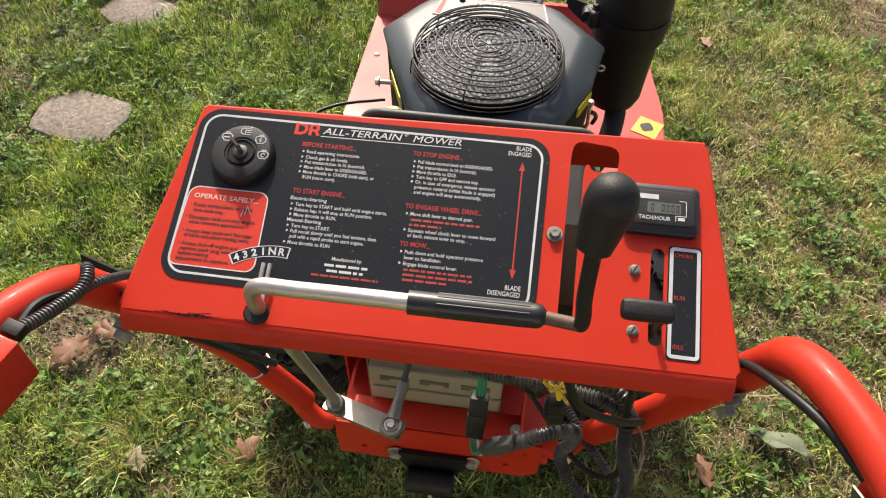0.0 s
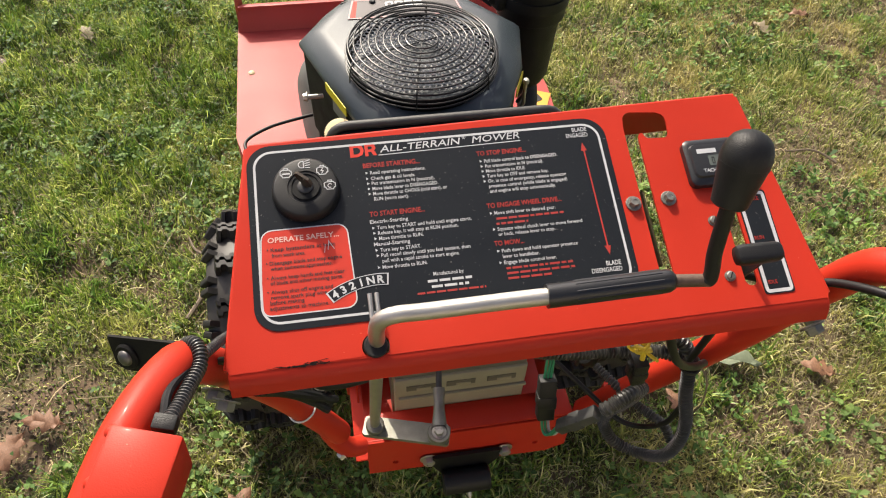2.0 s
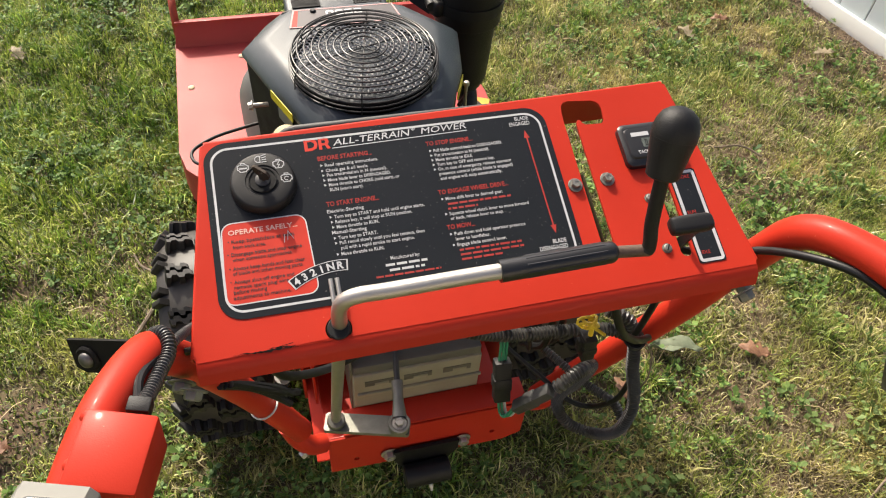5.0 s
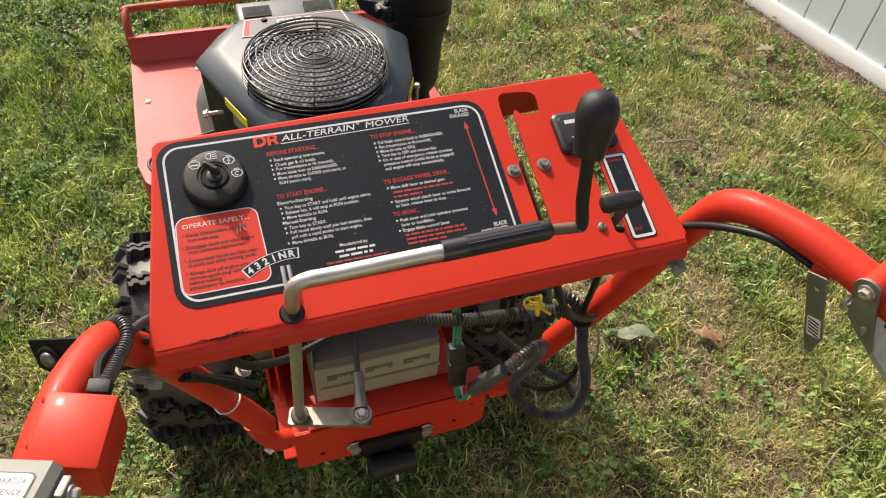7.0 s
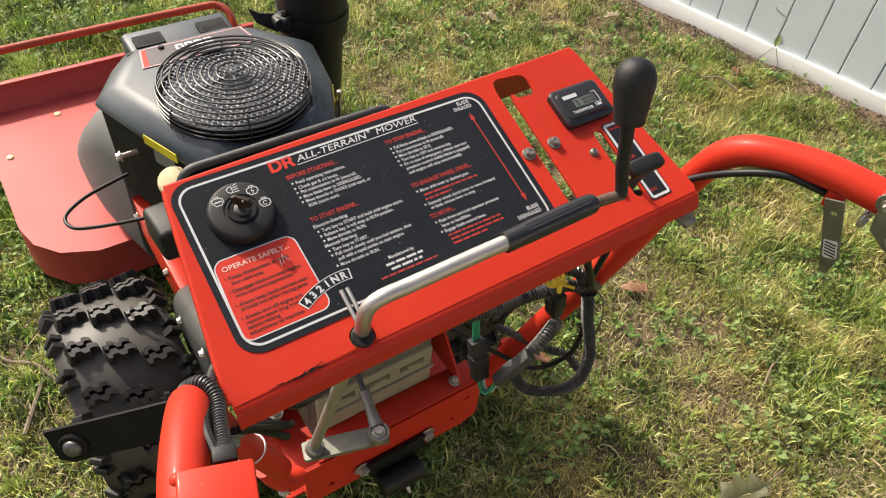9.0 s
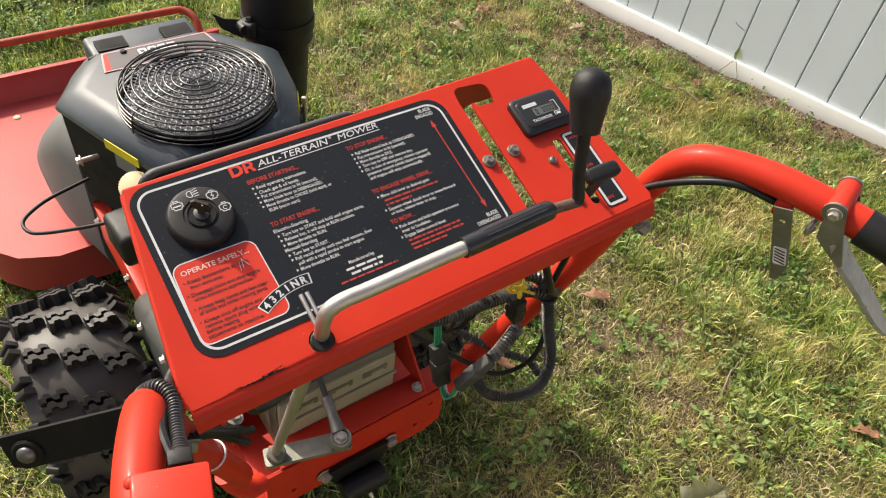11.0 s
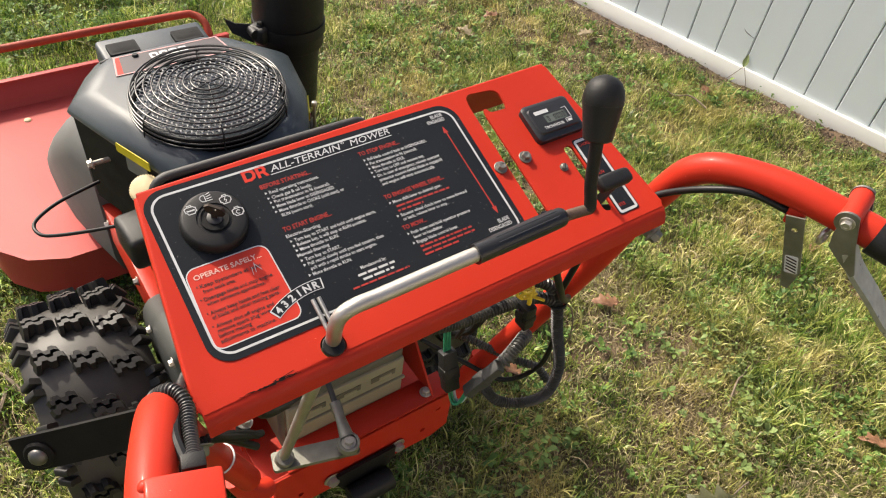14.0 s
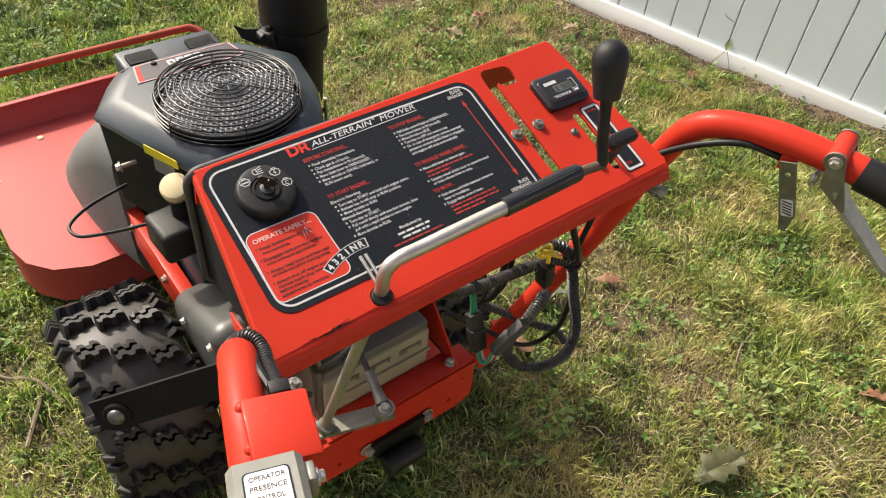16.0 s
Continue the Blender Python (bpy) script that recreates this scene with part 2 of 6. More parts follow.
def add_box(bm, m, sx, sy, sz, bevel=0.0, seg=2):
    made = bmesh.ops.create_cube(bm, size=1.0, matrix=m @ Matrix.Diagonal((sx, sy, sz, 1)))
    if bevel:
        edges = list({e for v in made["verts"] for e in v.link_edges})
        bmesh.ops.bevel(bm, geom=edges, offset=bevel, segments=seg, affect="EDGES", profile=0.5)
    return bm


def box(m, sx, sy, sz, bevel=0.0, seg=2):
    return add_box(bmesh.new(), m, sx, sy, sz, bevel, seg)


def smooth_path(points, n=8):
    p = [Vector(q) for q in points]
    p = [2 * p[0] - p[1], *p, 2 * p[-1] - p[-2]]
    out = []
    for i in range(1, len(p) - 2):
        a, b, c, d = p[i - 1 : i + 3]
        for k in range(n):
            u = k / n
            out.append(0.5 * (2 * b + (c - a) * u + (2 * a - 5 * b + 4 * c - d) * u * u + (3 * b - a - 3 * c + d) * u**3))
    return [*out, p[-2]]


def add_tube(bm, points, radius, seg=14, ribs=0.0, pitch=0.004, cap=True):
    """Sweeps a ring along the points; with ribs, the radius swells and shrinks as on corrugated conduit."""
    pts = [Vector(q) for q in points]
    if ribs:
        fine, walked = [pts[0]], 0.0
        for a, b in zip(pts, pts[1:]):
            n = max(1, round((b - a).length / (pitch / 4)))
            fine += [a.lerp(b, (k + 1) / n) for k in range(n)]
        pts = fine
    side = None
    rings = []
    for i, q in enumerate(pts):
        ahead = (pts[min(i + 1, len(pts) - 1)] - pts[max(i - 1, 0)]).normalized()
        if side is None:
            side = ahead.orthogonal().normalized()
        side = (side - ahead * side.dot(ahead)).normalized()
        up = ahead.cross(side)
        r = radius(i / (len(pts) - 1)) if callable(radius) else radius
        if ribs:
            r += ribs * (1, 1, -1, -1)[i % 4]
        rings.append([bm.verts.new(q + r * (math.cos(2 * math.pi * k / seg) * side + math.sin(2 * math.pi * k / seg) * up)) for k in range(seg)])
    for a, b in zip(rings, rings[1:]):
        for k in range(seg):
            bm.faces.new((a[k], a[(k + 1) % seg], b[(k + 1) % seg], b[k]))
    if cap:
        bm.faces.new(rings[0][::-1])
        bm.faces.new(rings[-1])
    return bm


def tube(points, radius, seg=14, **more):
    return add_tube(bmesh.new(), points, radius, seg, **more)


def add_lathe(bm, m, profile, seg=32):
    """Turns (radius, height) pairs round the local z."""
    rings = []
    for r, h in profile:
        if r < 1e-6:
            rings.append([bm.verts.new(m @ Vector((0, 0, h)))])
        else:
            rings.append([bm.verts.new(m @ Vector((r * math.cos(2 * math.pi * k / seg), r * math.sin(2 * math.pi * k / seg), h))) for k in range(seg)])
    for a, b in zip(rings, rings[1:]):
        for k in range(seg):
            j = (k + 1) % seg
            if len(a) == 1 and len(b) > 1:
                bm.faces.new((a[0], b[k], b[j]))
            elif len(b) == 1 and len(a) > 1:
                bm.faces.new((a[k], b[0], a[j]))
            elif len(a) > 1:
                bm.faces.new((a[k], a[j], b[j], b[k]))
    for ring, flip in ((rings[0], True), (rings[-1], False)):
        if len(ring) > 1:
            bm.faces.new(ring[::-1] if flip else ring)
    return bm


def lathe(m, profile, seg=32):
    return add_lathe(bmesh.new(), m, profile, seg)


def rounded(x0, y0, x1, y1, r, n=5):
    out = []
    for cx, cy, a in ((x1 - r, y1 - r, 0), (x0 + r, y1 - r, 90), (x0 + r, y0 + r, 180), (x1 - r, y0 + r, 270)):
        out += [(cx + r * math.cos(radians(a + 90 * k / n)), cy + r * math.sin(radians(a + 90 * k / n))) for k in range(n + 1)]
    return out


def add_sheet(bm, m, outer, holes=(), z0=0.0, z1=0.002):
    """A flat plate of any outline with holes through it, from z0 to z1 in the frame m."""
    loops = [outer, *holes]
    flat = bmesh.new()
    edges = []
    for loop in loops:
        vs = [flat.verts.new((x, y, 0)) for x, y in loop]
        edges += [flat.edges.new((vs[i], vs[(i + 1) % len(vs)])) for i in range(len(vs))]
    bmesh.ops.triangle_fill(flat, use_beauty=True, use_dissolve=False, edges=edges)
    flat.verts.index_update()
    tris = [[v.index for v in f.verts] for f in flat.faces]
    co = [v.co.copy() for v in flat.verts]
    flat.free()
    top = [bm.verts.new(m @ Vector((c.x, c.y, z1))) for c in co]
    low = [bm.verts.new(m @ Vector((c.x, c.y, z0))) for c in co]
    for f in tris:
        bm.faces.new([top[i] for i in f])
        bm.faces.new([low[i] for i in f[::-1]])
    base = 0
    for loop in loops:
        n = len(loop)
        for i in range(n):
            a, b = base + i, base + (i + 1) % n
            bm.faces.new((top[a], top[b], low[b], low[a]))
        base += n
    return bm


def sheet(m, outer, holes=(), z0=0.0, z1=0.002):
    return add_sheet(bmesh.new(), m, outer, holes, z0, z1)


def add_loft(bm, rings):
    """Skins rings of equal count, closed at both ends."""
    vs = [[bm.verts.new(q) for q in ring] for ring in rings]
    for a, b in zip(vs, vs[1:]):
        n = len(a)
        for k in range(n):
            bm.faces.new((a[k], a[(k + 1) % n], b[(k + 1) % n], b[k]))
    bm.faces.new(vs[0][::-1])
    bm.faces.new(vs[-1])
    return bm


def letters(text, size, m, squeeze=0.75, align="LEFT", shear=0.0, bold=0.0, fit=0.0, depth=0.00015):
    """A mesh of one line in the built-in font, laid in the frame m; with fit, drawn to that width from the left."""
    cu = bpy.data.curves.new("line", "FONT")
    cu.body, cu.size, cu.align_x, cu.shear, cu.extrude = text, size, align, shear, depth
    cu.resolution_u, cu.offset = 2, bold
    ob = bpy.data.objects.new("line", cu)
    scene.collection.objects.link(ob)
    me = bpy.data.meshes.new_from_object(ob.evaluated_get(bpy.context.evaluated_depsgraph_get()))
    bpy.data.objects.remove(ob)
    bpy.data.curves.remove(cu)
    if fit:
        xs_ = [v.co.x for v in me.vertices]
        squeeze = fit / (max(xs_) - min(xs_))
        me.transform(Matrix.Translation((-min(xs_), 0, 0)))
    me.transform(m @ Matrix.Diagonal((squeeze, 1, 1, 1)))
    return me


def lettering(lines, material, parent, label=""):
    """Print, a part for each line: rows of (text, size, matrix, squeeze, align, shear, bold)."""
    for row in lines:
        me = letters(*row)
        me.name = "lettering"
        me.materials.clear()
        me.materials.append(material)
        ob = new("lettering", me)
        ob.parent = parent
        tagged(ob, label)


def hex_bolt(m, parent, size=0.006, name="bolt", washer=True, material=None):
    """A hexagon head with a washer, its underside on the frame's z = 0."""
    bm = bmesh.new()
    if washer:
        add_lathe(bm, m, [(size * 1.45, 0), (size * 1.45, 0.0012), (size * 1.38, 0.0016), (size, 0.0016)], 20)
    add_lathe(bm, m @ pose(0, 0, 0.0016 if washer else 0), [(size, 0), (size, size * 0.75), (size * 0.86, size * 0.95), (size * 0.45, size * 0.95), (size * 0.4, size * 0.85)], 6)
    return part(name, bm, material or STEEL, parent)


def along(a, b):
    """A frame at a with its z towards b."""
    a, b = Vector(a), Vector(b)
    return Matrix.Translation(a) @ (b - a).to_track_quat("Z", "Y").to_matrix().to_4x4()


# ---- the lawn ----
def value_noise(x, y, cell, seed):
    """Smooth noise from 0 to 1 over arrays."""
    rng = np.random.RandomState(seed)
    table = rng.rand(64, 64)
    u, v = x / cell + 1000, y / cell + 1000
    i, j = np.floor(u).astype(int), np.floor(v).astype(int)
    a, b = u - i, v - j
    a, b = a * a * (3 - 2 * a), b * b * (3 - 2 * b)
    q = lambda p, r: table[p % 64, r % 64]
    return (q(i, j) * (1 - a) + q(i + 1, j) * a) * (1 - b) + (q(i, j + 1) * (1 - a) + q(i + 1, j + 1) * a) * b


def ground_height(x, y):
    near = np.exp(-((np.hypot(x, y - 0.8) / 6.0) ** 4))
    bank = np.clip(1 - (2.05 + (1.5 - y) * 0.233 - x) / 0.30, 0, 1.5)
    return 0.011 * bank * near + near * ((value_noise(x, y, 0.9, 3) - 0.5) * 0.030 + (value_noise(x, y, 0.17, 4) - 0.5) * 0.022 + (value_noise(x, y, 0.05, 5) - 0.5) * 0.008)


# worn places: middle, half widths, depth (below zero: lusher)
BARE = ((-1.75, 1.60, 0.24, 0.20, 0.60), (-1.56, 1.22, 0.18, 0.14, 0.50), (-1.42, 0.93, 0.14, 0.10, 0.40), (-1.45, 1.47, 0.16, 0.08, 0.40), (0.52, -0.15, 0.22, 0.14, -0.35), (-0.66, 0.50, 0.15, 0.18, -0.15), (0.60, 0.22, 0.22, 0.15, 0.10), (-1.0, 0.25, 0.16, 0.12, 0.55), (-0.95, 0.40, 0.16, 0.10, 0.45), (0.86, 0.95, 0.26, 0.34, 0.42), (1.15, 0.70, 0.22, 0.20, 0.32), (0.72, 0.52, 0.16, 0.18, 0.28), (-0.86, 0.27, 0.13, 0.10, 0.40), (-0.56, 0.30, 0.10, 0.10, 0.20), (1.45, 1.95, 0.22, 0.16, 0.35), (0.30, 2.25, 0.15, 0.12, 0.4))


def worn_at(x, y):
    return sum(d * np.exp(-(((x - cx) / rx) ** 2 + ((y - cy) / ry) ** 2)) for cx, cy, rx, ry, d in BARE)


def clumps(x, y):
    """Small cushions and hollows of the turf."""
    return np.clip(0.5 + 1.3 * (0.55 * value_noise(x, y, 0.085, 61) + 0.45 * value_noise(x + 0.4 * y, y - 0.3 * x, 0.038, 62) - 0.5), 0, 1)


def lushness(x, y):
    """How thick the grass stands: full on one side of the mower, thin and dry in patches towards the fence."""
    side = np.clip(0.88 - 0.08 * x, 0.66, 0.98)
    patch = 0.5 * value_noise(x, y, 0.42, 11) + 0.3 * value_noise(x, y, 0.16, 12) + 0.2 * value_noise(x, y, 0.06, 13)
    to_fence = (2.05 + (1.5 - y) * 0.233) - x
    return np.clip((side - worn_at(x, y) + (patch - 0.5) * (1.1 + 0.8 * np.clip(x, 0, 1))), 0.05, 1.0) * np.clip(to_fence / 0.12 - 0.45, 0.05, 1)


def mesh_from(name, verts, faces, material, smooth=False):
    me = bpy.data.meshes.new(name)
    me.from_pydata(verts, [], faces)
    me.materials.append(material)
    if smooth:
        me.shade_smooth()
    return new(name, me)


near = np.arange(-3.0, 4.6, 0.04)
xs = np.concatenate([[-400, -120, -40, -14, -6, -4], near, [6, 9, 16, 40, 120, 400]])
ys = np.concatenate([[-400, -120, -40, -14, -6, -3.6], np.arange(-2.4, 5.2, 0.04), [6, 9, 16, 40, 120, 400]])
gx, gy = np.meshgrid(xs, ys)
gz = ground_height(gx, gy)
nx = len(xs)
quads = [(r * nx + c, r * nx + c + 1, (r + 1) * nx + c + 1, (r + 1) * nx + c) for r in range(len(ys) - 1) for c in range(nx - 1)]
ground = mesh_from("ground", np.stack([gx, gy, gz], -1).reshape(-1, 3).tolist(), quads, SOIL, True)
ground.data.materials.append(LAWN)
at = np.array([p.center[:2] for p in ground.data.polygons])
rim = (value_noise(at[:, 0], at[:, 1], 0.35, 31) - 0.5) * 0.5 + (value_noise(at[:, 0], at[:, 1], 0.09, 32) - 0.5) * 0.3
out = np.maximum(np.maximum(-2.0 - at[:, 0], at[:, 0] - 2.65), np.maximum(-0.75 - at[:, 1], at[:, 1] - 2.85)) + rim > -0.28
out |= at[:, 0] > 2.12 + (1.5 - at[:, 1]) * 0.233
ground.data.polygons.foreach_set("material_index", out.astype(np.int32))
tagged(ground, "bare brown soil under a patchy lawn", "ground", kind="structure")

# ---- the white fence ----
FENCE = Matrix.Translation((2.055, 1.496, 0)) @ pose(0, 0, 0, 0, 0, -90 + math.degrees(math.atan(0.233)))
fence = empty("fence", "white vinyl privacy fence with upright tongue-and-groove boards", "fence")
fence.matrix_world = FENCE
BOARD = 0.1265
fence["kind"] = "structure"
part("bottom_rail", box(pose(0.57, 0.0, 0.009), 9.7, 0.046, 0.115, 0.004), VINYL_DIRTY, fence, "soiled white bottom rail")
part("top_rail", box(pose(0.57, 0.0, 1.76), 9.7, 0.052, 0.10, 0.006), VINYL, fence)
board_mesh = None
for k in range(76):
    u = 0.567 + (k - 37.5) * BOARD
    if board_mesh is None:
        bm = bmesh.new()
        add_sheet(bm, pose(0, 0, 0), [(-0.0614, 0.010), (-0.0614, -0.0055), (-0.0580, -0.010), (0.0580, -0.010), (0.0614, -0.0055), (0.0614, 0.010)], z0=0.0, z1=1.65)
        first = part("board", bm, VINYL, fence)
        first.location = (u, 0, 0.060)
        board_mesh = first.data
    else:
        ob = new("board", board_mesh)
        ob.parent = fence
        ob.location = (u, 0, 0.060)
# dark grey backing: the shade inside the board joints is put into its colour
part("groove_backing", box(pose(0.57, 0.0, 0.89), 9.7, 0.006, 1.66), shader("joint_shade_grey", (0.20, 0.205, 0.205), 0.7), fence)


# ---- unseen plain wall, added behind the camera to bounce fill light ----
wall = part("bounce_wall", box(pose(0, -5.2, 1.5), 14.0, 0.2, 3.2, 0.01), shader("tan_wall", (0.46, 0.41, 0.345), 0.85, tint=(0.39, 0.345, 0.29), scale=2), None)
tagged(wall, "plain tan unseen wall added to bounce fill light", "wall", kind="structure")

# ---- the mower: console ----
mower = empty("mower", "orange-red walk-behind all-terrain mower standing on the lawn", "mower")
PANEL = pose(0, 0, 1.040, 19.0, -0.8, 0) @ pose(0, -0.0025, 0, 0, 0, -0.5)


def on_panel(u, v, h=0.0):
    return PANEL @ Matrix.Translation((u, v, h))


blade_slot = [(0.1215, -0.030), (0.1215, -0.178), (0.1345, -0.178), (0.1345, -0.040), (0.1352, -0.0315), (0.1368, -0.0282), (0.1395, -0.0285), (0.1412, -0.0325), (0.144, -0.0348), (0.1615, -0.0355), (0.1645, -0.0335), (0.1658, -0.030), (0.1668, -0.018), (0.1658, -0.0125), (0.1630, -0.0088), (0.158, -0.0066), (0.1315, -0.0040), (0.1265, -0.0056), (0.1235, -0.0095), (0.1220, -0.018)]
throttle_slot = rounded(0.1995, -0.195, 0.2115, -0.105, 0.0058)
rod_hole = [(-0.143 + 0.012 * math.cos(2 * math.pi * k / 20), -0.209 + 0.012 * math.sin(2 * math.pi * k / 20)) for k in range(20)]
outer = [(-0.2430, -0.007), (-0.2400, -0.004), (0.2425, 0.006), (0.2460, 0.003), (0.2755, -0.209), (0.2725, -0.215), (-0.266, -0.219), (-0.2695, -0.214)]
bm = sheet(PANEL, outer, [blade_slot, throttle_slot, rod_hole], -0.0025, 0.0)
# the bends along the front, the back and both sides
def add_lip(bm, a, b, drop, radius, bend=90, steps=5, thick=0.0022):
    """A bent flange between two plan points of the panel: it rolls over by so many degrees and runs on for so many metres."""
    rows = [(radius * math.sin(w), -radius * (1 - math.cos(w))) for w in (radians(bend) * k / steps for k in range(steps + 1))]
    d = (math.cos(radians(bend)), -math.sin(radians(bend)))
    rows.append((rows[-1][0] + d[0] * drop, rows[-1][1] + d[1] * drop))
    a, b = Vector((*a, 0)), Vector((*b, 0))
    way = Vector((a.y - b.y, b.x - a.x, 0)).normalized()
    skin = [[bm.verts.new(PANEL @ (p + way * o + Vector((0, 0, h - 0.0004)))) for p in (a, b)] for o, h in rows]
    back = [[bm.verts.new(PANEL @ (p + way * (o - thick * math.sin(radians(bend) * min(i / steps, 1))) + Vector((0, 0, h - 0.0004 - thick * math.cos(radians(bend) * min(i / steps, 1)))))) for p in (a, b)] for i, (o, h) in enumerate(rows)]
    for s in (skin, back):
        for r, t in zip(s, s[1:]):
            bm.faces.new((r[0], r[1], t[1], t[0]))
    bm.faces.new((skin[-1][0], skin[-1][1], back[-1][1], back[-1][0]))
    for e in (0, 1):
        for i in range(len(rows) - 1):
            bm.faces.new((skin[i][e], skin[i + 1][e], back[i + 1][e], back[i][e]))


add_lip(bm, (0.2737, -0.2133), (-0.2677, -0.2173), 0.009, 0.016, 55, 12)
add_lip(bm, (-0.242, -0.0048), (0.245, 0.0052), 0.060, 0.004)
add_lip(bm, (0.2460, 0.003), (0.2753, -0.2095), 0.030, 0.003)
add_lip(bm, (-0.2693, -0.2145), (-0.2429, -0.007), 0.012, 0.003)
part("console_panel", bm, RED, mower, "orange-red bent sheet metal console with slots")
bm = bmesh.new()
rng = random.Random(8)
for u0, u1, v in ((-0.236, -0.182, -0.2172), (-0.218, -0.180, -0.2180), (-0.205, -0.184, -0.2164)):
    n = int((u1 - u0) / 0.002)
    walk_v, ring = v, []
    for k in range(n + 1):
        walk_v += rng.uniform(-0.0006, 0.0006) + (v - walk_v) * 0.2
        w = rng.uniform(0.0001, 0.0010) * math.sin(math.pi * (k + 0.3) / (n + 0.6)) + 0.00012
        u = u0 + (u1 - u0) * k / n
        ring.append([bm.verts.new(PANEL @ Vector((u, walk_v + d, 0.0004))) for d in (w, -w)])
    for p, q in zip(ring, ring[1:]):
        bm.faces.new((p[0], p[1], q[1], q[0]))
part("scratch", bm, SCUFF, mower, "dark scratches through the paint", smooth=False)

# ---- instruction decal ----
decal = part("instruction_decal", sheet(PANEL, rounded(-0.2435, -0.1865, 0.1020, -0.0065, 0.022, 8), (), 0.0003, 0.0008), DECAL, mower, "black instruction decal with white and red print", smooth=False)


def ring_band(x0, y0, x1, y1, r, w, n=8):
    return rounded(x0, y0, x1, y1, r, n), rounded(x0 + w, y0 + w, x1 - w, y1 - w, r - w, n)


o, i = ring_band(-0.2375, -0.1805, 0.0960, -0.0125, 0.017, 0.0022)
part("border", sheet(PANEL, o, [i], 0.0008, 0.0010), DECAL_WHITE, decal, "white border line", smooth=False)
part("title_underline", sheet(PANEL, [(-0.1205, -0.0269), (0.0171, -0.0251), (0.0171, -0.0243), (-0.1205, -0.0261)], (), 0.0008, 0.0010), DECAL_WHITE, decal, smooth=False)
bm = bmesh.new()
for pts, hole in (
    ([(-0.1471, -0.0267), (-0.1400, -0.0267), (-0.1355, -0.0245), (-0.1340, -0.0200), (-0.1352, -0.0158), (-0.1390, -0.0137), (-0.1471, -0.0137)], [(-0.1438, -0.0238), (-0.1403, -0.0238), (-0.1378, -0.0222), (-0.1371, -0.0200), (-0.1379, -0.0178), (-0.1400, -0.0166), (-0.1438, -0.0166)]),
    ([(-0.1330, -0.0265), (-0.1300, -0.0265), (-0.1300, -0.0221), (-0.1272, -0.0221), (-0.1250, -0.0263), (-0.1217, -0.0262), (-0.1243, -0.0213), (-0.1226, -0.0186), (-0.1236, -0.0150), (-0.1268, -0.0136), (-0.1330, -0.0137)], [(-0.1300, -0.0197), (-0.1271, -0.0197), (-0.1257, -0.0180), (-0.1271, -0.0163), (-0.1300, -0.0163)]),
):
    add_sheet(bm, PANEL, pts, [hole], 0.0008, 0.0010)
part("emblem", bm, DECAL_RED, decal, "red maker's emblem", smooth=False)


def line(text, u, v, size, squeeze=0.74, align="LEFT", shear=0.0, turn=0.0, h=0.0009, bold=0.0, fit=0.0):
    return (text, size, on_panel(u, v, h) @ pose(0, 0, 0, 0, 0, turn), squeeze, align, shear, bold * size, fit)


def spread(text, u0, u1, v, size, bold=0.006, **more):
    """A line of print between two places across the panel."""
    return line(text, u0, v, size, fit=u1 - u0, bold=bold, **more)


lettering([spread("ALL-TERRAIN", -0.1190, -0.0410, -0.0238, 0.0102, 0.003, shear=0.2, turn=0.8), spread("MOWER", -0.0300, 0.0171, -0.0227, 0.0102, 0.0, shear=0.2, turn=0.8), spread("\u00ae", -0.0393, -0.0355, -0.0175, 0.0050, 0.0)], DECAL_WHITE, decal)
HEAD = [("BEFORE STARTING...", -0.1364, -0.0829, -0.0388), ("TO START ENGINE...", -0.1354, -0.0848, -0.0887), ("TO STOP ENGINE...", -0.0278, 0.0203, -0.0372), ("TO ENGAGE WHEEL DRIVE...", -0.0267, 0.0447, -0.0923), ("TO MOW...", -0.0260, 0.0018, -0.1302)]
lettering([spread(t, u, w, v, 0.0068, 0.012) for t, u, w, v in HEAD], RED_TYPE, decal)
